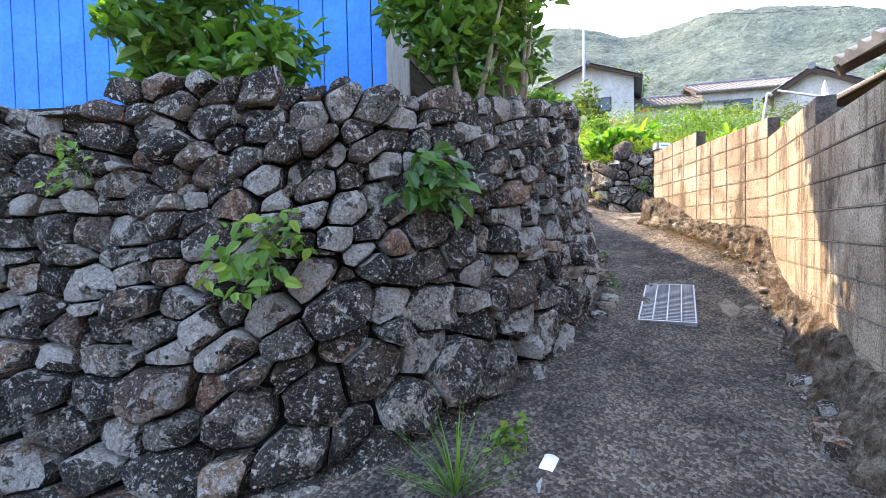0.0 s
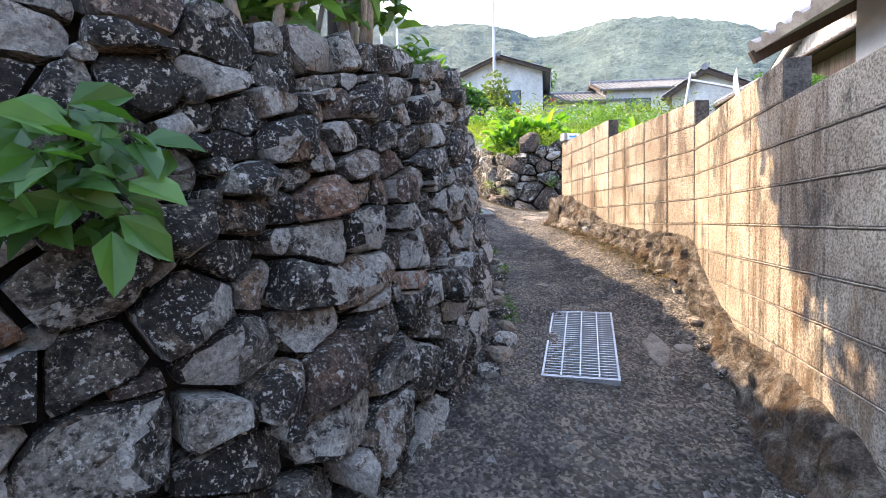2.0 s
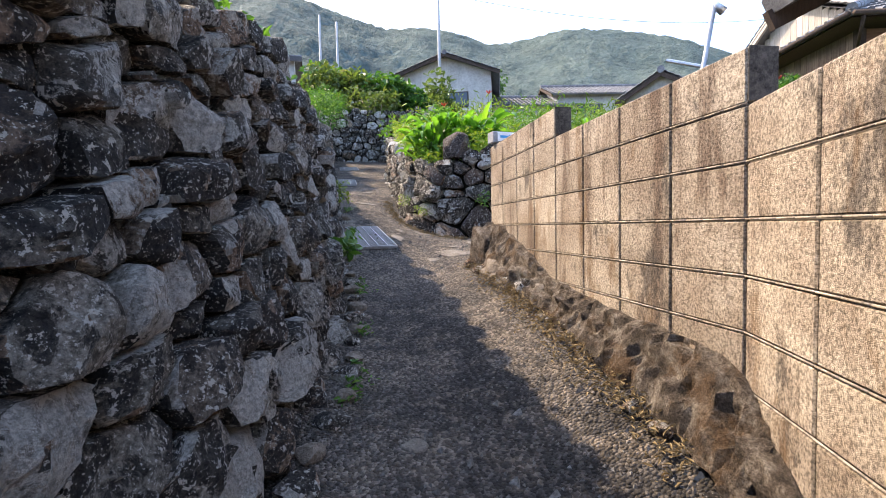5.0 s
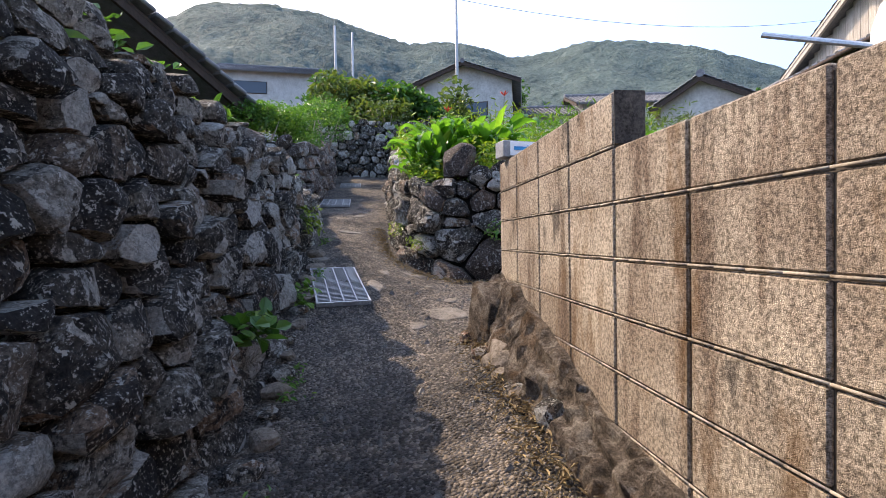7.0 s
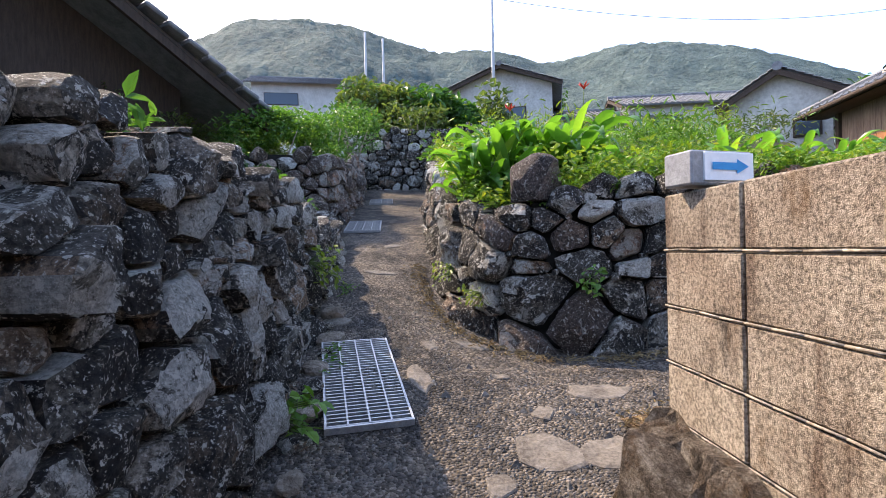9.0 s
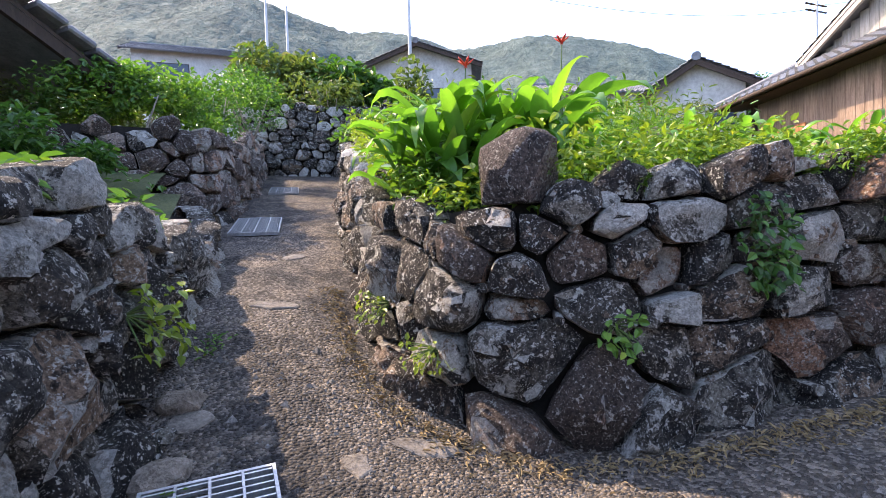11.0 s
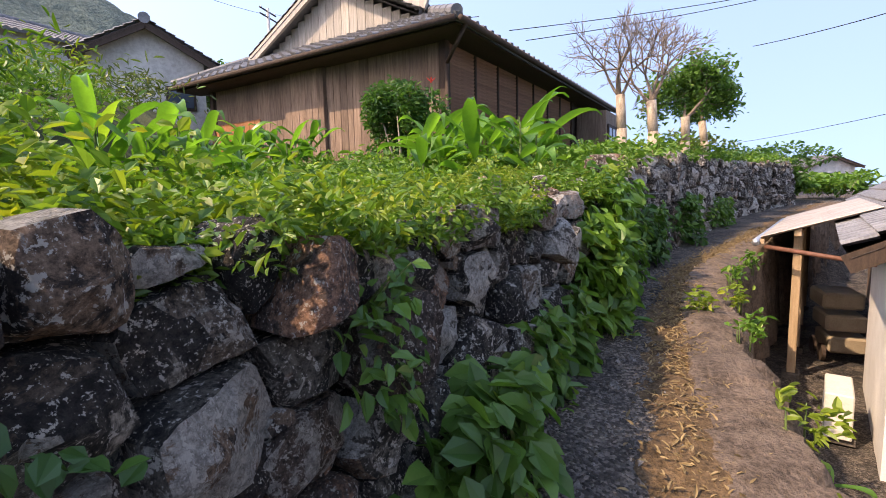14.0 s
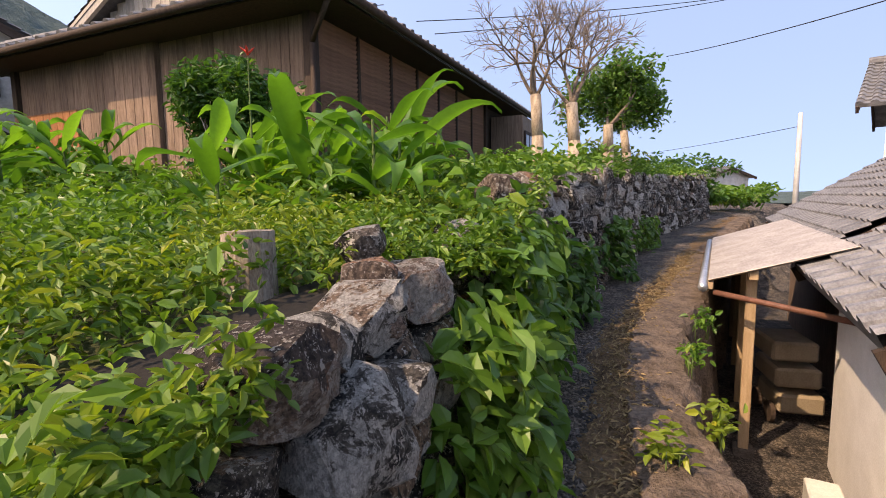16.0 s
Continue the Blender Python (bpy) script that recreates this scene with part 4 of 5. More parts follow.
# the tiled house below the lane, with its lean-to
low = gable_house("low_house", "white house with grey tiled roof lying below the lane", (7.36, 1.80), -24.5, 2.6, 5, YARD_Z, 2.95, 1.5, 0.35)
gable_house("low_house", "grey tiled house wing beside the lean-to", (10.5, -0.05), -24.5, 6, 5, YARD_Z, 3.2, 1.9, 0.45, WOOD)
lean = thing("lean_to", "open lean-to with a corrugated metal roof on timber posts", "lean-to", Matrix.Translation((11.55, 5.62, YARD_Z + 0.34)) @ pose(0, 0, 0, 0, 0, -24.5))
TIN = simple("corrugated_sheet", (0.28, 0.25, 0.22), (0.45, 0.41, 0.37), 3, 0.5, 40, 0.1, metal=0.3)
vs, fs = [], []
m = 90
for i in range(m):
    x = -0.1 + 5.5 * i / (m - 1)
    w = 0.012 * math.cos(i * math.pi / 1.0)
    vs += [(x, 0.95, 1.62 + w), (x, -0.25, 2.02 + w)]
fs = [(2 * i, 2 * i + 2, 2 * i + 3, 2 * i + 1) for i in range(m - 1)]
roof = mk("roof", vs, fs, TIN, lean)
sol = roof.modifiers.new("thick", "SOLIDIFY")
sol.thickness = 0.008
PINE = simple("pale_timber", (0.30, 0.20, 0.11), (0.50, 0.36, 0.22), 3, 0.75, 40, 0.3, (8, 8, 0.8), tint=0.2)
for x in (0.25, 1.6, 3.2, 5.0):
    boxpart("post", lean, PINE, (x, 0.55, 0.7), (0.1, 0.1, 2.04))
    boxpart("footing", lean, MORTAR, (x, 0.55, -0.32), (0.2, 0.2, 0.12))
boxpart("beam", lean, PINE, (2.65, 0.55, 1.70), (5.4, 0.08, 0.1))
boxpart("beam", lean, PINE, (2.65, 0.93, 1.57), (5.5, 0.05, 0.07))
part("gutter", rod(bmesh.new(), (-0.15, 1.0, 1.56), (5.4, 1.0, 1.56), 0.05), STEEL, lean, "", True)
RUST = simple("rusty_pipe", (0.10, 0.045, 0.03), (0.2, 0.09, 0.06), 10, 0.6)
part("pipe", rod(bmesh.new(), (-0.05, 0.9, 1.5), (-0.35, -0.35, 1.35), 0.03), RUST, lean, "rusty brown pipe", True)
ac = thing("air_conditioner", "cream outdoor air conditioner unit on concrete blocks", "air conditioner", Matrix.Translation((10.3, 6.28, YARD_Z + 0.06)) @ pose(0, 0, 0, 0, 0, -24.5) @ Matrix.Scale(0.84, 4))
CREAM = simple("cream_metal", (0.55, 0.52, 0.44), (0.68, 0.65, 0.57), 4, 0.5, 40, 0.05)
boxpart("body", ac, CREAM, (0, 0, 0.31), (0.78, 0.28, 0.56), None, 0.015)
boxpart("foot", ac, MORTAR, (-0.28, 0, 0.0), (0.12, 0.36, 0.09))
boxpart("foot", ac, MORTAR, (0.28, 0, 0.0), (0.12, 0.36, 0.09))
bm = bmesh.new()
for k in range(12):
    rod(bm, (-0.14 + 0.2 * math.cos(k * 0.5236), 0.145, 0.31 + 0.2 * math.sin(k * 0.5236)), (-0.14 - 0.02 * math.cos(k * 0.5236), 0.15, 0.31 - 0.02 * math.sin(k * 0.5236)), 0.006, None, 5)
part("fan_guard", bm, STEEL, ac)
part("hose", rod(bmesh.new(), (0.38, 0.0, 0.12), (0.5, -0.14, 0.1), 0.03), CREAM, ac, "", True)
DUN = simple("dun_plastic", (0.22, 0.17, 0.11), (0.32, 0.26, 0.18), 4, 0.6)
cart = thing("cart", "cream plastic hand cart with small wheels under the lean-to", "cart", Matrix.Translation((13.0, 4.95, YARD_Z)) @ pose(0, 0, 0, 0, 0, -10))
for k in range(3):
    boxpart("tray", cart, DUN, (0, 0.05 * k, 0.28 + 0.33 * k), (0.7, 0.5, 0.24), None, 0.03)
for x in (-0.22, 0.22):
    w = part("wheel", rod(bmesh.new(), (x, 0.27, 0.13), (x, 0.32, 0.13), 0.13, None, 16), DARKWOOD, cart)

# kerb along the lane and the bank below it
ku, kp, kl = resample([(3.85, 8.3), (5.5, 8.2), (7.87, 7.98), (10.65, 7.3), (11.7, 6.7), (14, 5.5), (18, 3.4), (24, -0.2)], 0.045)
kd = np.gradient(kp, axis=0)
kd /= np.linalg.norm(kd, axis=1)[:, None]
kn = np.stack([kd[:, 1], -kd[:, 0]], 1)
vs, fs = [], []
for i, ((x, y), (a, b)) in enumerate(zip(kp, kn)):
    z = float(lane_z(x))
    x, y = x - a * 0.38, y - b * 0.38
    j1, j2, j3 = (noise.noise(Vector((x * 4, y * 4, k))) for k in (0, 5, 9))
    out = 0.42 + 0.09 * j1
    for o, h in ((-0.05 + 0.02 * j2, -0.06), (-0.02 + 0.02 * j2, 0.035 + 0.02 * j3), (0.16, 0.05 + 0.02 * j2), (out - 0.06, 0.03 + 0.03 * j1), (out, -0.06 + 0.04 * j3), (out + 0.03 + 0.06 * j2, -0.5), (out + 0.1 + 0.08 * j3, -1.5)):
        j4 = noise.noise(Vector((x * 9, y * 9, o * 7))) + 0.6 * noise.noise(Vector((x * 23, y * 23, o * 15)))
        cell = noise.cell(Vector((x * 3.3, 5, o)))
        vs.append((x + a * (o + 0.035 * j4 + 0.05 * cell * (o > 0.3)), y + b * (o + 0.035 * j4 + 0.05 * cell * (o > 0.3)), z + h + 0.022 * j4 + 0.012 * cell))
k = 7
for i in range(len(kp) - 1):
    fs += [(i * k + q, (i + 1) * k + q, (i + 1) * k + q + 1, i * k + q + 1) for q in range(k - 1)]
KERB = simple("worn_concrete", (0.065, 0.048, 0.035), (0.235, 0.175, 0.13), 6, 0.95, 38, 1.0, distance=0.04)
tagged(mk("kerb", vs, fs, KERB, smooth=True, crease=24), "crumbling brown concrete kerb above a drop", "kerb", kind="structure")


# mossy brown verge between the asphalt and the kerb
VERGE = simple("brown_moss", (0.05, 0.032, 0.016), (0.21, 0.135, 0.07), 7, 0.95, 45, 1.0, distance=0.03)
vs, fs = [], []
cols = 9
for i, ((x, y), (a, b)) in enumerate(zip(kp, kn)):
    w = 0.30 + 0.16 * noise.noise(Vector((x * 2.2, y * 2.2, 8))) + 0.06 * noise.noise(Vector((x * 9, y * 9, 3)))
    for k in range(cols):
        f = k / (cols - 1)
        o = -0.36 - w * f
        vx, vy = x + a * o, y + b * o
        j = noise.noise(Vector((vx * 14, vy * 14, 2)))
        vs.append((vx, vy, float(ground_z(vx, vy)) + lump(vx, vy) + (0.022 + 0.014 * j) * (1 - f) ** 0.6 - 0.012 * f ** 3))
for i in range(len(kp) - 1):
    fs += [(i * cols + k, i * cols + k + 1, (i + 1) * cols + k + 1, (i + 1) * cols + k) for k in range(cols - 1)]
tagged(mk("verge", vs, fs, VERGE, smooth=True), "brown moss and debris along the kerb", "verge", kind="structure")


# ---- trees ----
def limbs(bm, rng, start, way, length, radius, depth, tips, spread=0.55):
    """A branch that bends, tapers and forks."""
    p = Vector(start)
    d = Vector(way).normalized()
    n = 3
    for i in range(n):
        d = (d + Vector(rng.normal(0, 0.14, 3))).normalized()
        q = p + d * length / n
        r0, r1 = radius * (1 - 0.35 * i / n), radius * (1 - 0.35 * (i + 1) / n)
        rod(bm, p, q, r0, r1, 7 if radius > 0.03 else 4)
        p = q
    tips.append(tuple(p))
    if depth > 0:
        for _ in range(3 if depth > 1 else 4):
            w = (d + Vector(rng.normal(0, spread, 3)) + Vector((0, 0, 0.1))).normalized()
            limbs(bm, rng, p, w, length * rng.uniform(0.6, 0.85), radius * 0.58, depth - 1, tips, spread)


TWIG = simple("dry_twig", (0.10, 0.075, 0.055), (0.27, 0.215, 0.165), 6, 0.9, 40, 0.4)
PALE_BARK = simple("pale_bark", (0.20, 0.15, 0.10), (0.48, 0.40, 0.30), 5, 0.9, 40, 0.6, (3, 3, 1))
for x, y, h, lean_x, depth, leafy, sd in [(14.2, 8.05, 1.25, 0.1, 4, 0, 1), (13.9, 7.55, 1.1, 0.15, 4, 0, 2), (15.9, 6.6, 0.95, -0.1, 3, 4200, 3), (17.6, 5.75, 1.0, 0.3, 3, 7000, 4)]:
    rng = np.random.default_rng(sd)
    z = terrace_z(x, y)
    t = thing("tree", "bare pollarded tree with pale trunk and tangled twigs" if not leafy else "small green tree with pale trunk on the terrace edge", "tree", (x, y, z), "trees on the wall")
    bm = bmesh.new()
    rod(bm, (0, 0, -0.2), (lean_x * 0.5, 0, h * 0.5), 0.115, 0.09, 10)
    rod(bm, (lean_x * 0.5, 0, h * 0.48), (lean_x, 0.03, h), 0.09, 0.085, 10)
    part("trunk", bm, PALE_BARK, t, "", True)
    tips = []
    for k in range(5 if depth > 3 else 3):
        bm = bmesh.new()
        limbs(bm, rng, (lean_x, 0.03, h - 0.05), (rng.normal(0, 0.35), rng.normal(0, 0.35), 1), 0.52, 0.032, depth, tips)
        part("limb", bm, TWIG, t)
    tips = np.array(tips)
    if leafy:
        k = rng.integers(0, len(tips), leafy)
        leaf_cloud("crown", tips[k] * (0.8, 0.8, 0.92) + rng.normal(0, 0.13, (leafy, 3)), rng.uniform(0.07, 0.13, leafy), DEEP_LEAF if sd == 4 else GREEN, t, rng, 0.3)

# ---- the bank up the alley and its bushes ----
bank_line = [(-4, 13.3), (0.5, 13.6), (1.9, 13.8), (2.3, 14.3), (2.42, 15.8), (2.55, 18), (2.65, 22)]
bank_face = WallFace(bank_line, ([0, 6, 8, 16], [4.2, 4.25, 4.4, 6.0]), 0.15)
stone_wall("wall_bank", "old stone bank under bushes beside the alley", bank_face, ([0, 2.2], [0.24, 0.2]), (0.9, 1.8), 12, (REDROCK, BASALT), (2.5, 7.5), 0.4, 12)


def crown(name, label, centre, radii, n, size, mat, seed, foot):
    return bush(name, label, "bush", centre, radii, n, size, mat, seed, foot, 6)


HAZEL = leaf_material("olive_leaf", (0.06, 0.10, 0.03), (0.13, 0.17, 0.055))
for i, (x, y, z, rx, rz, n, mat) in enumerate([(1.2, 14.7, 4.62, 1.1, 0.5, 3000, GREEN), (2.0, 16.2, 5.0, 0.9, 0.6, 1900, GREEN), (-0.6, 14.6, 4.6, 1.3, 0.6, 2000, HAZEL), (0.4, 16.5, 4.7, 1.4, 0.6, 1800, HAZEL), (2.4, 19, 5.8, 1.0, 0.8, 1300, DEEP_LEAF), (1.1, 12.7, 3.6, 0.55, 0.4, 1500, DEEP_LEAF), (0.3, 12.9, 3.7, 0.6, 0.45, 900, DEEP_LEAF)]):
    crown("bush", "leafy green bush on the stone bank", (x, y, z), (rx, rx, rz), 2 * n, 0.075, mat, 30 + i, z - 0.75)
for i, (x, y, z, rx, rz, n, mat) in enumerate([(3.4, 24.5, 7.6, 1.9, 1.7, 2200, HAZEL), (5.4, 24, 7.3, 1.7, 1.6, 2200, DEEP_LEAF), (7.4, 25, 7.4, 1.5, 1.5, 1500, HAZEL), (2.4, 27, 8.2, 1.9, 1.7, 1900, DEEP_LEAF), (14.3, 41, 13.6, 2.3, 2.0, 1500, HAZEL), (17.2, 42, 13.4, 2.0, 1.8, 1300, DEEP_LEAF), (27, 40, 12.0, 4.2, 1.3, 1500, HAZEL), (29, 29.5, 10.3, 3.0, 1.8, 2000, DEEP_LEAF), (31, 26, 9.8, 2.2, 1.5, 1300, DEEP_LEAF), (38, -4, 4.9, 3.0, 1.2, 1200, DEEP_LEAF), (46, -3, 5.2, 3.5, 1.6, 1200, DEEP_LEAF), (33, 2, 5.2, 2.5, 1.3, 1200, HAZEL), (27.5, 0.5, 3.6, 1.6, 0.6, 1200, GREEN), (30, -2.5, 3.6, 2.2, 0.6, 1200, BRIGHT)]):
    crown("tree", "rounded broadleaf tree among the houses", (x, y, z), (rx, rx, rz), n, 0.3, mat, 60 + i, z - rz - 1.2)
# tall grassy weeds before the far houses
for i, (x, y, rx, n) in enumerate([(8.6, 15.5, 1.3, 800), (11.2, 18.2, 1.6, 900), (12.8, 17.6, 1.0, 500), (10.0, 20.5, 2.0, 1000), (7.2, 19, 2.0, 1000)]):
    r = np.random.default_rng(200 + i)
    z = terrace_z(x, y)
    pts = np.stack([r.normal(x, rx * 0.5, n), r.normal(y, rx * 0.4, n), z + r.random(n) * 0.7], 1)
    tagged(leaf_cloud("tall_weeds", pts, r.uniform(0.1, 0.22, n), (BRIGHT, YELLOW, HAZEL)[i % 3], None, r, 0.0, width=0.15), "tall feathery weeds before the houses", "weeds", kind="stuff")

# plants over the high wall at the first bend
bush("shrub", "tall leafy shrub behind the stone wall", "shrub", (0.3, 4.85, 3.9), (0.85, 0.65, 0.85), 2200, 0.12, GREEN, 95, 2.6)
for i, (x, y, z, rx, rz, n, mat) in enumerate([(-1.35, 3.1, 2.95, 0.75, 0.6, 1500, GREEN), (-0.95, 2.85, 2.55, 0.35, 0.22, 260, GREEN), (0.32, 3.6, 3.25, 0.62, 0.75, 1300, GREEN), (0.75, 4.0, 3.3, 0.4, 0.62, 600, GREEN)]):
    bush("shrub", "leafy shrub with pointed leaves on top of the stone wall", "shrub", (x, y, z), (rx, 0.4, rz), n, 0.13, mat, 80 + i, z - rz)
FERN = leaf_material("fern_leaf", (0.05, 0.13, 0.03), (0.10, 0.22, 0.05))
r = np.random.default_rng(9)
n = 2600
u = r.uniform(7.2, 16, n)
pts = left_face.at(u, left_face.height(u) + r.normal(-0.02, 0.05, n), -0.05 - 0.25 * r.random(n))
keep = np.array([noise.noise(Vector((v * 2.2, 1, 1))) > 0.02 for v in u])
tagged(leaf_cloud("ferns", pts[keep], r.uniform(0.05, 0.11, keep.sum()), FERN, None, r, 0.4, width=0.4), "small ferns and weeds on the wall top", "weeds", kind="stuff")

end_face = WallFace([(2.0, 21.3), (3.5, 20.9), (6.5, 20.5)], ([0, 5], [6.3, 6.5]), 0.1, 0.6, lambda x, y: alley_z(y))
stone_wall("wall_end", "dry stone wall across the top of the alley", end_face, ([0, 2.5], [0.25, 0.2]), (0.9, 1.9), 14, (BASALT, REDROCK), (0, 0), 0.4, 12)
for i, (x, y, z) in enumerate([(2.4, 22.4, 6.7), (4.4, 21.8, 6.9), (5.2, 17.5, 5.0)]):
    crown("bush", "leafy bush above the end wall of the alley", (x, y, z), (1.2, 1.2, 0.9), 1300, 0.18, (GREEN, HAZEL)[i % 2], 340 + i, z - 1.1)

r = np.random.default_rng(77)
pts = np.stack([r.uniform(-3, 1.9, 2600), r.uniform(8.5, 13.4, 2600)], 1)
pts = np.array([(x, y, plot_z(x, y) + 0.1 * r.random() * (1 + noise.noise(Vector((x, y, 0))))) for x, y in pts if behind(left_face, x, y)[0] > 0.35])
tagged(leaf_cloud("weeds", pts, r.uniform(0.05, 0.12, len(pts)), GREEN, None, r), "weeds on the plot behind the high wall", "weeds", kind="stuff")

# ---- blue shed on the plot ----
shed = thing("shed", "shed with bright blue painted board wall and grey timber posts", "shed", (0, 0, 2.3))
x = -6.0
while x < -0.5:
    boxpart("board", shed, BLUE, (x + 0.11, 4.6, 1.15), (0.212, 0.03, 2.35), None, 0.004)
    x += 0.22
for x in (-1.95, -0.25):
    boxpart("post", shed, GREYWOOD, (x, 4.5, 1.15), (0.2, 0.14, 2.4))
boxpart("wall", shed, DARKWOOD, (-3.2, 5.3, 1.15), (5.7, 1.3, 2.3))
boxpart("roof", shed, TIN, (-3.0, 5.3, 2.38), (6.6, 2.2, 0.05))
rng = np.random.default_rng(12)
tree = thing("tree", "leafy tree with a dark trunk beside the blue shed", "tree", (0.62, 4.6, plot_z(0.62, 4.6)))
part("trunk", rod(rod(bmesh.new(), (0, 0, -0.2), (0.03, 0, 1.0), 0.085, 0.07, 10), (0.03, 0, 0.98), (0.15, 0.05, 1.75), 0.07, 0.04, 10), DARKWOOD, tree, "", True)
for k in range(6):
    bm, tips = bmesh.new(), []
    limbs(bm, rng, (0.05 + 0.015 * k, 0.02, 1.1 + 0.1 * k), (math.cos(k * 1.05), math.sin(k * 1.05), 0.7), 0.5, 0.03, 1, tips)
    part("limb", bm, DARKWOOD, tree)
leaf_cloud("crown", crown_points(rng, (0.3, 0.05, 1.95), (1.0, 0.9, 0.75), 4200, 14, 0.1), rng.uniform(0.09, 0.16, 4200), GREEN, tree, rng, 0.4)
# tiled roof over the plot
gable_house("plot_house", "white plastered house with deep tiled eaves behind the wall", (-0.05, 14.33), 138.6, 7, 5, 3.4, 5.2, 1.77, 0.9, DARKWOOD)
plot_house = bpy.data.objects["plot_house"]
boxpart("wall_panel", plot_house, PLASTER, (-0.03, 2.5, 0.0), (0.05, 5.0, 1.4), None, 0.004, "white plaster lower wall")
for sy in (-1, 1):
    for k in range(13):
        f = (k + 0.5) / 13
        tile = boxpart("verge_tile", plot_house, TILE, (0, 0, 0), (0.3, 0.29, 0.07), None, 0.02)
        tile.matrix_local = Matrix.Translation((-0.86, 2.5 + sy * 3.4 * f, 5.2 - 3.4 - 0.47 + 1.77 * (1 - f) + 0.17)) @ Matrix.Rotation(-sy * (math.atan2(1.77, 3.4) - 0.09), 4, "X")
boxpart("beam", plot_house, DARKWOOD, (-0.45, 2.5, 0.8), (0.12, 5.6, 0.14))

# ---- drain gratings ----
BAR = simple("zinc_bar", (0.24, 0.25, 0.26), (0.42, 0.43, 0.43), 10, 0.45, 60, 0.1, metal=0.6)
# near-black paint for a flat plate that stands in for the drain's shade
PIT_SHADE, _t, _b = material("pit_shade", 0.9)
_b.inputs["Base Color"].default_value = (0.012, 0.012, 0.012, 1)


def grating(x, y, z, turn, slope, w=0.45, l=1.0):
    t = thing("drain_grating", "galvanised steel drain grating set in the asphalt", "grating", Matrix.Translation((x, y, z)) @ pose(0, 0, 0, 0, 0, turn) @ pose(0, 0, 0, slope, 0, 0), "drain gratings")
    boxpart("shade_plate", t, PIT_SHADE, (0, 0, -0.012), (w, l, 0.012))
    fr = bmesh.new()
    for sx in (-1, 1):
        box(fr, sx * w / 2, 0, 0.015, 0.012, l + 0.012, 0.035)
        box(fr, 0, sx * l / 2, 0.015, w, 0.012, 0.035)
    part("frame", fr, BAR, t)
    n = 30
    me = None
    for k in range(n):
        if me is None:
            ob = boxpart("bar", t, BAR, (0, 0, 0), (w - 0.014, 0.007, 0.024), None, 0.0)
            me = ob.data
        else:
            ob = new("bar", me)
            ob.parent = t
        ob.matrix_local = Matrix.Translation((0, -l / 2 + (k + 0.5) * l / n, 0.018))
    for k in (-1, 0, 1):
        boxpart("cross_bar", t, BAR, (k * w / 4, 0, 0.03), (0.009, l - 0.014, 0.012), None, 0.0)


grating(2.165, 4.46, float(path_z(2.165, 4.46)) - 0.01, -26.7, 10.8, 0.43, 1.03)
grating(2.615, 9.48, float(path_z(2.615, 9.48)) - 0.018, 5.8, 13, 0.42, 0.99)
grating(2.62, 14.05, float(alley_z(14.05)) + 0.005, -3, 11, 0.5)
grating(3.0, 17.6, float(alley_z(17.6)) + 0.005, -3, 11, 0.5)

# ---- arrow sign on the wall's end ----
sign = thing("arrow_sign", "small grey block with a white panel and blue arrow", "sign", Matrix.Translation((3.80, 8.12, 2.943)) @ pose(0, 0, 0, 0, 0, 8))
GREY = simple("grey_block", (0.22, 0.22, 0.22), (0.38, 0.38, 0.38), 10, 0.9)
WHITE = simple("white_panel", (0.72, 0.74, 0.76), (0.82, 0.83, 0.84), 4, 0.5, 30, 0.02)
ARROW = simple("blue_arrow", (0.02, 0.22, 0.5), (0.03, 0.28, 0.58), 4, 0.5, 30, 0.02)
boxpart("block", sign, GREY, (0.0, 0, 0.055), (0.25, 0.12, 0.11))
boxpart("panel", sign, WHITE, (0.02, -0.064, 0.058), (0.2, 0.008, 0.09), None, 0.001)
mk("arrow", [(x, -0.0725, z) for x, z in ((-0.055, 0.046), (0.045, 0.046), (0.045, 0.034), (0.095, 0.058), (0.045, 0.082), (0.045, 0.070), (-0.055, 0.070))], [tuple(range(7))], ARROW, sign, "blue arrow")


# ---- loose stones ----
def rock(name, label, x, y, z, sx, sy, sz, seed, mat=None, kind="", group="", sub=3, turn=0.0, smooth=True):
    bm = bmesh.new()
    bmesh.ops.create_icosphere(bm, subdivisions=sub, radius=1)
    cut_rng = random.Random(seed)
    cuts = [(Vector((cut_rng.gauss(0, 1), cut_rng.gauss(0, 1), cut_rng.gauss(0, 1))).normalized(), cut_rng.uniform(0.6, 0.88)) for _ in range(9)]
    for v in bm.verts:
        p = v.co * 1.3 + Vector((seed * 3.1, seed, 0))
        k = 1.05 + 0.25 * noise.noise(p) + 0.14 * noise.noise(p * 2.6) + 0.07 * noise.noise(p * 6)
        c = v.co * k
        for n, d in cuts:
            over = c.dot(n) - d
            if over > 0:
                c = c - n * over * 0.9
        v.co = Vector((max(-0.88, min(0.9 - 0.15 * c.z, c.x)) * sx, max(-0.88, min(0.88, c.y)) * sy, max(-0.75, min(0.9 - 0.2 * c.x, c.z)) * sz))
    ob = part(name, bm, mat or BASALT, None, "", True)
    ob.data.set_sharp_from_angle(angle=radians(24 if smooth else 14))
    ob.matrix_world = pose(x, y, z, 0, 0, turn)
    return tagged(ob, label, "rock", group, kind)


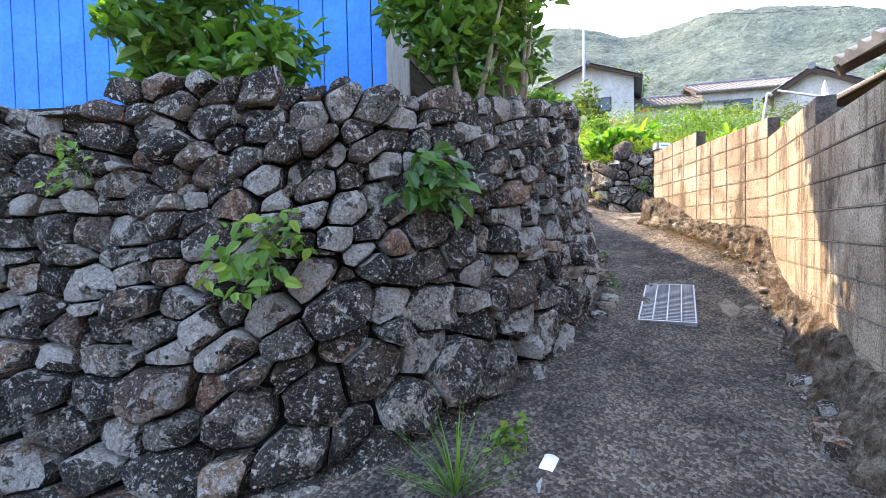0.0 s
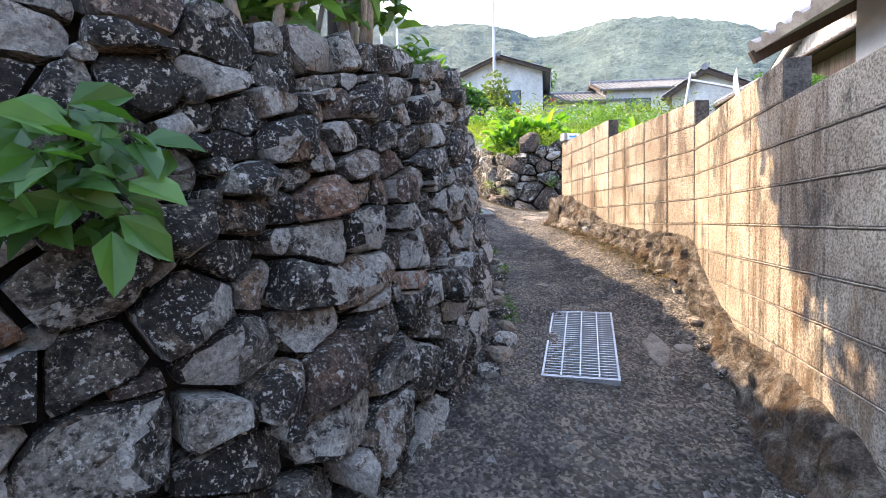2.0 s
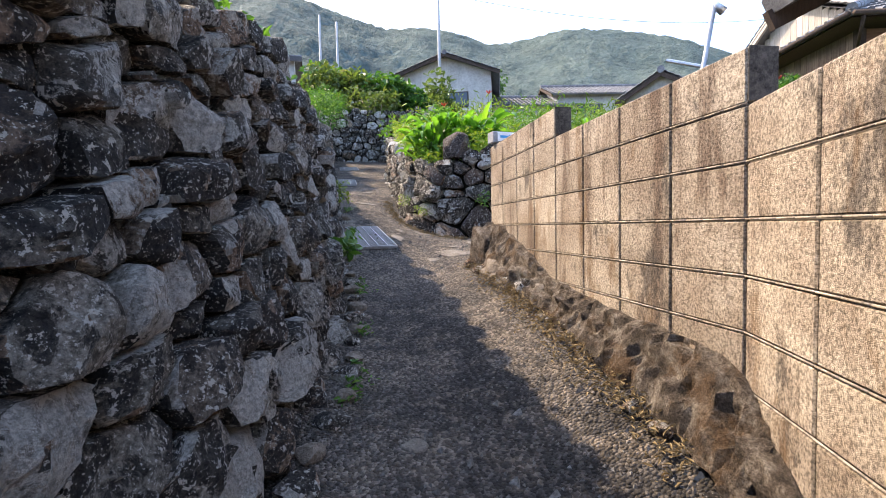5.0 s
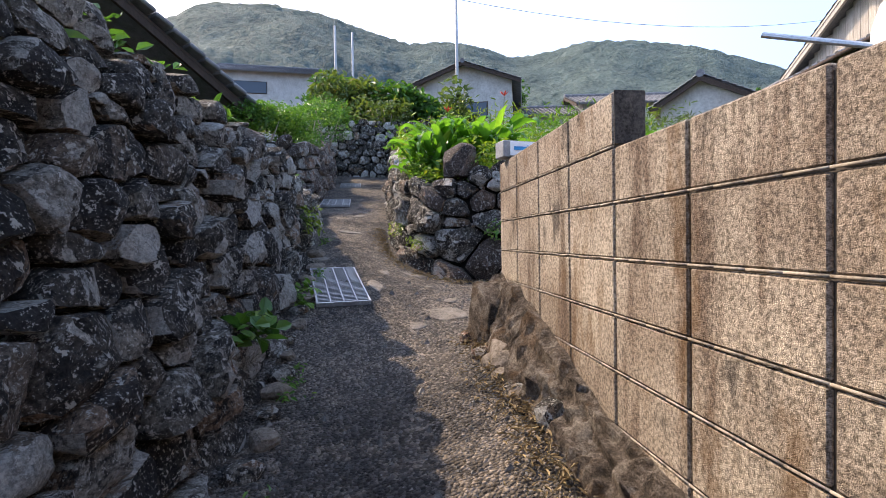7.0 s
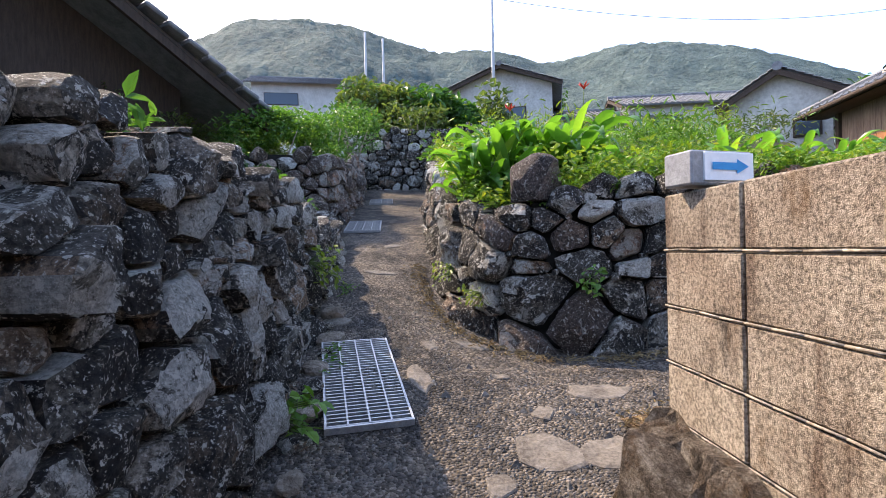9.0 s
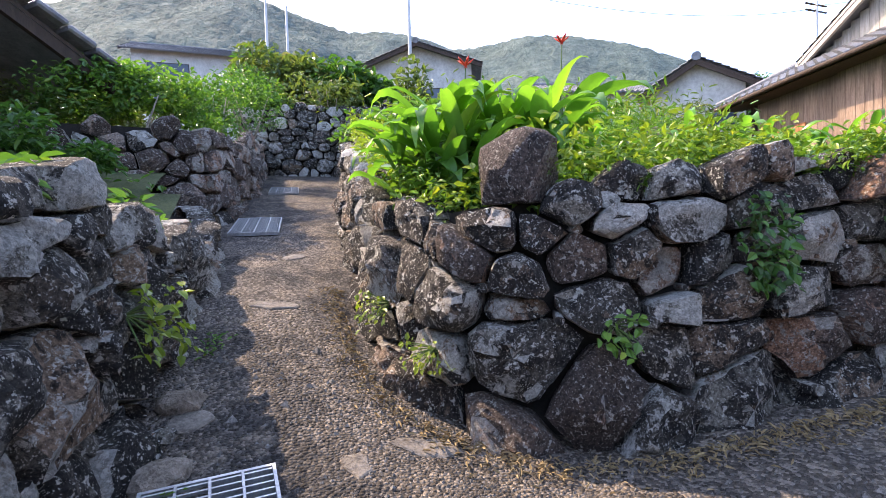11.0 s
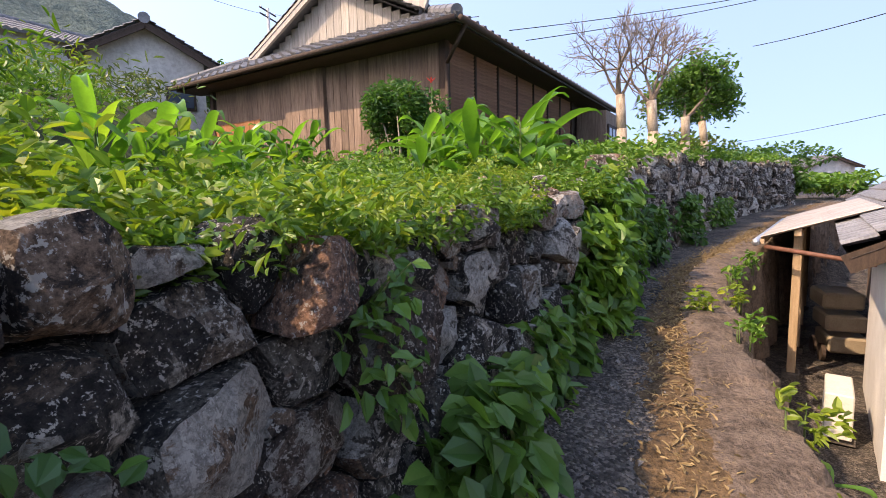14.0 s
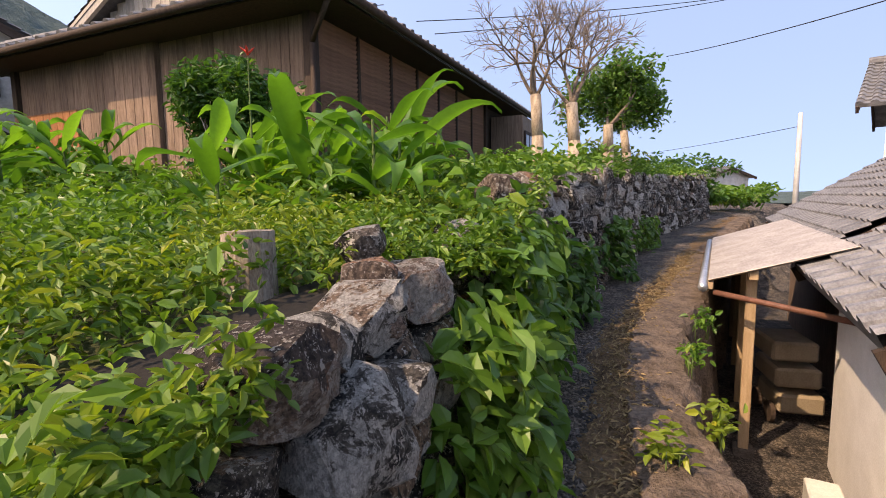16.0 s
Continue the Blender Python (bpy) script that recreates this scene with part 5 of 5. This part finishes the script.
rock("boulder", "upright dark brown boulder standing on the terrace wall", 4.0, 10.3, 3.28, 0.23, 0.17, 0.235, 7, DARKROCK, turn=-15)
CAPS = [(7.92, 9.3, 3.2, 0.19), (8.12, 9.18, 3.24, 0.12), (8.02, 9.12, 3.08, 0.15), (8.3, 9.24, 3.34, 0.115), (8.5, 9.3, 3.44, 0.12), (10.3, 8.75, 3.66, 0.21), (10.35, 8.56, 3.48, 0.17), (10.6, 8.5, 3.72, 0.16), (6.7, 9.5, 3.24, 0.15), (10.45, 8.48, 3.25, 0.17)]
for i, (x, y, z, a) in enumerate(CAPS):
    rock("capstone", "brown lichen-covered stone lying on top of the terrace wall", x, y, z, a, a * 0.85, a * 0.75, i + 20, REDROCK if i % 2 else BASALT, "", "stones on the wall top", turn=i * 40)
stump = thing("stump", "grey weathered tree stump among the weeds", "stump", (8.3, 9.66, 3.32))
part("wood", rod(bmesh.new(), (0, 0, -0.2), (0.01, 0, 0.2), 0.1, 0.09, 14), BARK, stump)

ROUGH = simple("rough_concrete", (0.09, 0.07, 0.05), (0.30, 0.25, 0.20), 7, 0.95, 45, 1.0, distance=0.02)
rr = random.Random(8)
# broken rubble footing that the blocks stand on, mossy on top
FOOTING, ft, fb = material("mossy_rubble", 0.95, 0, 0.2)
fcol = ramp(ft, spot(ft, 9, 8, 0.75), (0.38, (0.05, 0.04, 0.03)), (0.5, (0.16, 0.125, 0.095)), (0.62, (0.36, 0.31, 0.25)))
fcol = mix(ft, ramp(ft, spot(ft, 4, 7, 0.7), (0.51, 0.0), (0.6, 0.6)), fcol, (0.13, 0.07, 0.028))
fcol = mix(ft, 0.8, fcol, ramp(ft, spot(ft, 110, 5, 0.75), (0.36, 0.35), (0.66, 1.4)), "MULTIPLY")
ft.links.new(fcol, fb.inputs["Base Color"])
bump(ft, fb, mix(ft, 0.5, spot(ft, 30, 8, 0.8), spot(ft, 110, 5, 0.75)), 1.0, 0.06)
ledge_line = [("footing_near", near_end, Vector((*CORNER, 0)), ([0, 1.5, 3, 4.6, 5.6, 6.6], [0.17, 0.2, 0.19, 0.15, 0.10, 0.10]), ([0, 3, 4.9, 5.6, 6.2, 6.6], [0.36, 0.38, 0.38, 0.16, 0.15, 0.22])),
              ("footing_far", Vector((CORNER[0] - 0.02, CORNER[1] - 0.2, 0)), Vector((3.735, 8.267, 0)), ([0, 0.3, 1.2, 2.0, 2.6, 3.3], [0.13, 0.14, 0.11, 0.1, 0.15, 0.19]), ([0, 0.3, 1.2, 1.9, 2.4, 2.9, 3.3], [0.22, 0.3, 0.19, 0.16, 0.28, 0.42, 0.44]))]
for nm, a, b, wide, high in ledge_line:
    d = (b - a).normalized()
    nrm = Vector((-d.y, d.x, 0))
    span = (b - a).length
    cnt = int(span / 0.03)
    prof = ((0.0, 0.95), (0.22, 0.92), (0.42, 0.8), (0.58, 0.6), (0.72, 0.42), (0.9, 0.26), (1.1, 0.08), (1.4, -0.25))
    vs, fs = [], []
    for i in range(cnt + 1):
        u = span * i / cnt
        p = a.lerp(b, i / cnt)
        z = float(path_z(p.x, p.y))
        # rubble comes in lumps with notches between them
        cell = noise.cell(Vector((u * 4.2, 3, 7))) * 0.5
        w = float(np.interp(u, *wide)) * (1 + 0.25 * cell)
        h = float(np.interp(u, *high)) * (0.9 + 0.2 * noise.noise(Vector((u * 5.0, 9, 2))))
        for k, (o, f) in enumerate(prof):
            q = Vector((p.x * 8, p.y * 8, k * 0.9))
            j = 0.035 * noise.noise(q) + 0.028 * noise.noise(q * 2.7) + 0.018 * noise.noise(q * 6)
            v = p + nrm * (0.004 + o * w + (j if k else 0))
            vs.append((v.x, v.y, z + h * f + 0.9 * j * (k > 0)))
    m = len(prof)
    for i in range(cnt):
        fs += [(i * m + k, i * m + k + 1, (i + 1) * m + k + 1, (i + 1) * m + k) for k in range(m - 1)]
    tagged(mk(nm, vs, fs, FOOTING), "broken mossy rubble footing under the block wall", "footing", kind="structure")
# single rough stones set in the footing's edge
for i in range(64):
    s = rr.uniform(0.0, 9.8)
    if s < 6.5:
        p, way, u = near_end.lerp(Vector((*CORNER, 0)), s / 6.614), Vector((-0.908, 0.42, 0)), s
        wide, sparse = ledge_line[0][3], s > 4.4
    else:
        p, way, u = Vector((*CORNER, 0)).lerp(Vector((3.735, 8.267, 0)), (s - 6.5) / 3.3), Vector((-0.99, 0.09, 0)), s - 6.5
        wide, sparse = ledge_line[1][3], s < 8.2
    a = rr.uniform(0.025, 0.05) if sparse or rr.random() < 0.5 else rr.uniform(0.06, 0.11)
    q = p + way * (float(np.interp(u, *wide)) + rr.uniform(-0.02, 0.07))
    rock("footing_stone", "rough brown stone at the foot of the block wall", q.x, q.y, float(path_z(q.x, q.y)) + a * 0.25, a * 1.3, a * 0.9, a * 0.8, i + 60, (ROUGH, REDROCK, BASALT)[i % 3], "", "stones along the block wall", 2, i * 50, False)
rock("boulder", "dark rounded stone beside the block wall's footing", 2.62, 3.35, float(path_z(2.62, 3.35)) + 0.03, 0.16, 0.12, 0.10, 93, REDROCK, turn=65)
rock("boulder", "rough stained boulder at the end of the block wall", 3.6, 8.12, 1.86, 0.17, 0.2, 0.29, 91, FOOTING, sub=4, smooth=False)
rock("boulder", "pale broken footing stone at the block wall", 3.52, 7.66, 1.68, 0.11, 0.17, 0.16, 92, ROUGH, sub=4, smooth=False)
rock("boulder", "pale broken footing stone at the block wall", 3.5, 7.3, 1.58, 0.09, 0.14, 0.12, 94, ROUGH, sub=4, smooth=False)
# small stones, gravel and litter on the path
pv, pf, b = [], [], 0
for i in range(9500):
    if i < 6000:
        y = rr.uniform(0.6, 11)
        x = float(np.interp(y, [0, 3, 5, 8, 11], [0.6, 1.7, 2.5, 3.0, 2.9])) + rr.gauss(0, 0.65)
    else:
        x = rr.uniform(3.5, 11)
        y = float(np.interp(x, [3.5, 7.5, 11], [9.0, 8.55, 7.8])) + rr.gauss(0, 0.35)
    if behind(left_face, x, y)[0] > -0.05 or behind(right_face, x, y)[0] > -0.05:
        continue
    a = rr.uniform(0.005, 0.013) if rr.random() < 0.95 else rr.uniform(0.015, 0.035)
    z = float(ground_z(x, y)) + 0.018 * noise.noise(Vector((x * 3, y * 3, 0)))
    t0 = rr.uniform(0, 6)
    pv += [(x + a * math.cos(t0 + k * 2.1) * 1.2, y + a * math.sin(t0 + k * 2.1), z - a * 0.3) for k in range(3)] + [(x + a * 0.2, y, z + a * 0.8)]
    pf += [(b, b + 1, b + 3), (b + 1, b + 2, b + 3), (b + 2, b, b + 3)]
    b += 4
GRIT = simple("grit", (0.08, 0.075, 0.068), (0.30, 0.28, 0.25), 30, 0.9, 80, 0.2, tint=0.6)
tagged(mk("gravel", pv, pf, GRIT), "loose grit and gravel on the worn path", "gravel", kind="stuff")
# pale slabs showing through the asphalt
def slab(x, y, a, e, seed, turn):
    """A broken flat stone laid along the slope, its top just over the asphalt."""
    r = random.Random(seed)
    n = 11
    ct, st = math.cos(radians(turn)), math.sin(radians(turn))
    rim = []
    for k in range(n):
        w = 6.283 * k / n
        m = r.uniform(0.7, 1.12)
        rim.append((a * m * math.cos(w), e * m * math.sin(w)))
    vs = []
    for scale, h in ((1.06, -0.04), (1.0, 0.004), (0.9, 0.009), (0.45, 0.011)):
        for p, q in rim:
            wx, wy = x + scale * (p * ct - q * st), y + scale * (p * st + q * ct)
            vs.append((wx - x, wy - y, float(ground_z(wx, wy)) + lump(wx, wy) + h + 0.004 * noise.noise(Vector((wx * 20, wy * 20, 1)))))
    vs.append((0, 0, float(ground_z(x, y)) + lump(x, y) + 0.011))
    fs = [(k * n + i, k * n + (i + 1) % n, (k + 1) * n + (i + 1) % n, (k + 1) * n + i) for k in range(3) for i in range(n)] + [(3 * n + i, 3 * n + (i + 1) % n, 4 * n) for i in range(n)]
    ob = mk("paving_slab", vs, fs, SLAB)
    ob.location = (x, y, 0)
    tagged(ob, "worn pale broken slab flush in the path", "slab", "worn slabs in the path")


SLAB = simple("pale_slab", (0.08, 0.066, 0.053), (0.23, 0.2, 0.165), 9, 0.9, 60, 0.8, distance=0.01)
for i, (x, y, a, e, turn) in enumerate([(2.62, 4.3, 0.09, 0.24, -27), (3.94, 9.23, 0.22, 0.1, -10), (3.45, 8.72, 0.13, 0.2, 30), (3.7, 8.66, 0.14, 0.13, 10), (3.19, 8.58, 0.08, 0.07, 0), (3.4, 10.12, 0.16, 0.07, -15), (3.08, 9.98, 0.06, 0.08, 0), (2.95, 9.46, 0.07, 0.17, 10), (3.46, 9.5, 0.06, 0.05, 0), (2.8, 11.5, 0.2, 0.07, 0), (2.95, 12.6, 0.12, 0.06, 20), (2.35, 5.6, 0.06, 0.05, 0), (2.85, 4.0, 0.07, 0.05, 40), (2.78, 4.25, 0.05, 0.06, 0), (3.55, 9.05, 0.09, 0.06, 60), (2.45, 10.35, 0.1, 0.07, 0)]):
    slab(x, y, a, e, 140 + i, turn)
# edging stones along the high wall's foot
for i in range(30):
    u = 8.2 + i * 0.22
    p = left_face.at(np.array([u]), np.array([0.15]), rr.uniform(0.08, 0.16))[0]
    a = rr.uniform(0.06, 0.11)
    rock("edging_stone", "pale edging stone along the foot of the wall", p[0], p[1], float(path_z(p[0], p[1])) + 0.01, a, a, a * 0.6, i + 170, ROUGH if i % 2 else BASALT, "", "edging stones", 2, i * 30, False)

# a grassy tuft and pipe at the wall's foot
r = np.random.default_rng(3)
tuft = thing("grass_tuft", "tall wild grass tuft at the foot of the wall", "grass", (0.15, 2.15, 0.45))
for i in range(46):
    a, l, bend = r.uniform(0, 6.28), r.uniform(0.2, 0.55), r.uniform(0.1, 0.4)
    c, e = math.cos(a), math.sin(a)
    vs = []
    for k in range(5):
        f = k / 4
        w = 0.007 * (1 - f) + 0.001
        z = l * f * (1 - 0.3 * f * bend) - 0.05
        vs += [(c * bend * f * f - e * w, e * bend * f * f + c * w, z), (c * bend * f * f, e * bend * f * f, z - 0.003), (c * bend * f * f + e * w, e * bend * f * f - c * w, z)]
    mk("blade", vs, [(3 * k + q, 3 * k + q + 1, 3 * k + q + 4, 3 * k + q + 3) for k in range(4) for q in (0, 1)], GREEN, tuft)
pipe = thing("pipe", "grey plastic drain pipe end with a white collar", "pipe", (0.54, 2.2, 0.46))
part("tube", rod(bmesh.new(), (-0.1, -0.16, 0), (0.05, 0.12, 0.06), 0.045, None, 16), GREY, pipe, "", True)
part("collar", rod(bmesh.new(), (0.02, 0.07, 0.05), (0.07, 0.16, 0.07), 0.055, None, 16), WHITE, pipe, "white collar", True)
bush("weed", "small leafy weed at the foot of the wall", "plant", (0.45, 2.42, 0.62), (0.16, 0.14, 0.12), 90, 0.07, BRIGHT, 77, 0.48, 3)
# kerb weeds and dry stalks
for i, (x, y) in enumerate([(7.0, 8.05), (8.3, 7.85), (9.2, 7.6), (10.1, 7.4), (8.9, 8.0), (11.0, 6.95), (6.2, 8.15)]):
    bush("weed", "small weed growing on the kerb", "plant", (x, y, float(lane_z(x)) + 0.12), (0.14, 0.14, 0.12), 70, 0.07, BRIGHT if i % 2 else YELLOW, 300 + i, float(lane_z(x)) - 0.02, 3)
canna(8.2, 7.3, YARD_Z, 0.7, False, 400, 9, "yard plants")
canna(8.7, 7.1, YARD_Z, 0.6, False, 401, 9, "yard plants")

STRAW = simple("dry_straw", (0.22, 0.15, 0.07), (0.42, 0.32, 0.17), 20, 0.9, tint=0.4)
r = np.random.default_rng(31)
n = 7000
k = r.integers(0, len(kp) // 2 + 30, n)
off = r.normal(-0.42, 0.11, n)
pts = np.stack([kp[k, 0] + kn[k, 0] * off + r.normal(0, 0.05, n), kp[k, 1] + kn[k, 1] * off + r.normal(0, 0.04, n), 0 * off], 1)
pts[:, 2] = lane_z(pts[:, 0]) + 0.015 + 0.02 * r.random(n)
tagged(leaf_cloud("dry_grass", pts, r.uniform(0.015, 0.06, n), STRAW, None, r, 0.8, width=0.25), "dry grass and litter along the kerb joint", "litter", kind="stuff")
u = r.uniform(7.5, 15.5, 1500)
pts = left_face.at(u, 0 * u, 0.12 + abs(r.normal(0, 0.06, 1500)))
pts[:, 2] = path_z(pts[:, 0], pts[:, 1]) + 0.01 + 0.03 * r.random(1500)
keep = np.array([noise.noise(Vector((v * 1.7, 4, 1))) > 0.1 for v in u])
tagged(leaf_cloud("small_weeds", pts[keep], r.uniform(0.02, 0.05, keep.sum()), GREEN, None, r, 0.6, width=0.4), "small weeds along the foot of the high wall", "weeds", kind="stuff")
u = r.uniform(5.2, 9.0, 1600)
pts = right_face.at(u, 0 * u, 0.12 + abs(r.normal(0, 0.08, 1600)))
pts[:, 2] = path_z(pts[:, 0], pts[:, 1]) + 0.005 + 0.02 * r.random(1600)
tagged(leaf_cloud("dry_grass", pts, r.uniform(0.015, 0.05, 1600), STRAW, None, r, 0.8, width=0.25), "dry grass at the foot of the terrace wall", "litter", kind="stuff")
v0, v1 = Vector((*CORNER, 0)), Vector((3.735, 8.267, 0))
q = r.random(1800)
pts = np.stack([v0.x + (v1.x - v0.x) * q - 0.16 - abs(r.normal(0, 0.08, 1800)), v0.y + (v1.y - v0.y) * q, 0 * q], 1)
pts[:, 2] = path_z(pts[:, 0], pts[:, 1]) + 0.02 + 0.05 * r.random(1800)
tagged(leaf_cloud("dry_grass", pts, r.uniform(0.015, 0.05, 1800), STRAW, None, r, 0.8, width=0.25), "dry moss and straw at the foot of the block wall", "litter", kind="stuff")

# ---- poles and wires ----
POLE = simple("concrete_pole", (0.35, 0.35, 0.34), (0.5, 0.5, 0.48), 3, 0.8)


def pole(x, y, z0, z1, arm=0.0, r=0.11, label="grey utility pole with wires"):
    t = thing("utility_pole", label, "pole", (x, y, z0))
    part("shaft", rod(bmesh.new(), (0, 0, -1), (0, 0, z1 - z0), r, r * 0.7, 10), POLE, t, "", True)
    if arm:
        for k in (0.25, 0.7):
            boxpart("crossarm", t, DARKWOOD, (0, 0, z1 - z0 - k), (arm, 0.09, 0.09))
        for k in (-0.4, 0.0, 0.4):
            boxpart("insulator", t, WHITE, (k * arm, 0, z1 - z0 - 0.15), (0.07, 0.07, 0.12))
    return t


pole(9.0, 29.6, 7.5, 15.2, 0, 0.1)
pole(2.8, 37.6, 8, 16.6, 0, 0.11)
pole(3.9, 37.0, 8, 16.0, 0, 0.1)
pole(40, 32, 9, 18.5, 2.2, 0.16, "tall utility pole with crossarms")
pole(30, -5.2, 2.5, 7.2, 0, 0.13, "plain white pole beyond the roofs")
pole(75, -2, 3, 9.5, 1.6, 0.14)
WIRE, _t, _b = material("wire", 0.6)
_b.inputs["Base Color"].default_value = (0.02, 0.02, 0.02, 1)
for i, (a, b, sag) in enumerate([((9.0, 29.6, 15.0), (40, 32, 18.0), 1.2), ((40, 32, 18.2), (22, 12, 9.6), 0.5), ((20.7, 10.8, 8.6), (27.3, -0.9, 11.3), 0.12), ((20.9, 10.3, 8.3), (27.6, -1.4, 11.4), 0.15), ((26.8, 1.8, 9.0), (17.2, 0.4, 7.5), 0.1), ((30, -5.2, 6.6), (75, -2, 9.0), 0.6)]):
    bm = bmesh.new()
    a, b = Vector(a), Vector(b)
    pp = [a.lerp(b, k / 14) - Vector((0, 0, sag * 4 * (k / 14) * (1 - k / 14))) for k in range(15)]
    rings = [[p + Vector((0.014 * math.cos(k * 1.2566) * (b - a).normalized().y, -0.014 * math.cos(k * 1.2566) * (b - a).normalized().x, 0.014 * math.sin(k * 1.2566))) for k in range(5)] for p in pp]
    bm.free()
    tagged(mk("power_line", [v for ring in rings for v in ring], [(5 * q + k, 5 * q + (k + 1) % 5, 5 * q + 5 + (k + 1) % 5, 5 * q + 5 + k) for q in range(14) for k in range(5)], WIRE), "thin black overhead power line", "cable")
# street lamp arm and dish by the white house
lamp = thing("lamp_post", "leaning grey metal tube with a curved head", "lamp", (3.62, 5.63, 2.55))
bm = bmesh.new()
rod(bm, (-0.0, 0.12, -1.3), (0.11, -0.2, 0.55), 0.011)
rod(bm, (0.11, -0.2, 0.55), (0.15, -0.21, 0.52), 0.016, 0.02)
part("tube", bm, STEEL, lamp, "", True)
dish = thing("satellite_dish", "white satellite dish seen edge-on behind the wall", "dish", Matrix.Translation((6.0, 7.45, 3.6)) @ pose(0, 0, 0, 84, 0, 46))
bm = bmesh.new()
bmesh.ops.create_uvsphere(bm, u_segments=24, v_segments=12, radius=0.5)
bmesh.ops.delete(bm, geom=[v for v in bm.verts if v.co.z > -0.4], context="VERTS")
bmesh.ops.translate(bm, verts=bm.verts, vec=(0, 0, 0.45))
part("reflector", bm, WHITE, dish, "", True)
part("bracket", rod(bmesh.new(), (0, 0, -0.05), (0.1, 0.3, -0.6), 0.02), STEEL, dish)

# ---- wooded hills ----
AZ = [-100, -60, -40, -27, -20.1, -17.3, -12.9, -8, -3.7, 0, 2.8, 5.4, 8.5, 10.5, 13, 17, 21.3, 25, 29.4, 33, 36, 41.1, 44.7, 46.5, 55, 68, 80, 100, 130]
EL = [1, 8, 14, 18, 20.3, 21.5, 24.1, 24.6, 24.7, 24.3, 23.4, 22.9, 21.95, 21.9, 22.1, 21.5, 20.1, 20.3, 20.9, 20.6, 20.2, 18.6, 17.0, 16.2, 11.5, 5, 1.2, 0.4, 0.3]
az = np.linspace(-100, 130, 420)
crest = np.convolve(np.pad(np.interp(az, AZ, EL), 2, "edge"), np.ones(5) / 5, "valid")
dist = np.concatenate([np.linspace(95, 420, 90), [460, 520]])
vs, fs = [], []
for k, d in enumerate(dist):
    f = min(1.0, (d - 95) / 325)
    shape = f ** 1.25 if d <= 420 else 1 - (d - 420) / 140
    for a, e in zip(az, crest):
        x, y = d * math.sin(radians(a)), d * math.cos(radians(a))
        h = 420 * math.tan(radians(e)) * shape
        p = Vector((x / 45, y / 45, 0))
        h = h * (1 + 0.16 * noise.noise(p) * (1 - f) ** 0.5) + min(1, h / 15) * (2.2 * noise.noise(p * 9) + 1.6 * noise.noise(p * 23))
        vs.append((x, y, 2.0 + h))
m = len(az)
for k in range(len(dist) - 1):
    fs += [(k * m + i, k * m + i + 1, (k + 1) * m + i + 1, (k + 1) * m + i) for i in range(m - 1)]
# forest green paled and blued: the haze of distance is put into the colour
HAZY_WOODS = simple("hazy_forest", (0.05, 0.078, 0.07), (0.13, 0.175, 0.15), 0.07, 0.95, 0.33, 1.0, distance=5.0)
tagged(mk("backdrop_hills", vs, fs, HAZY_WOODS, smooth=True), "wooded green hills, tinted with bluish haze, behind the village", "hills", kind="structure")
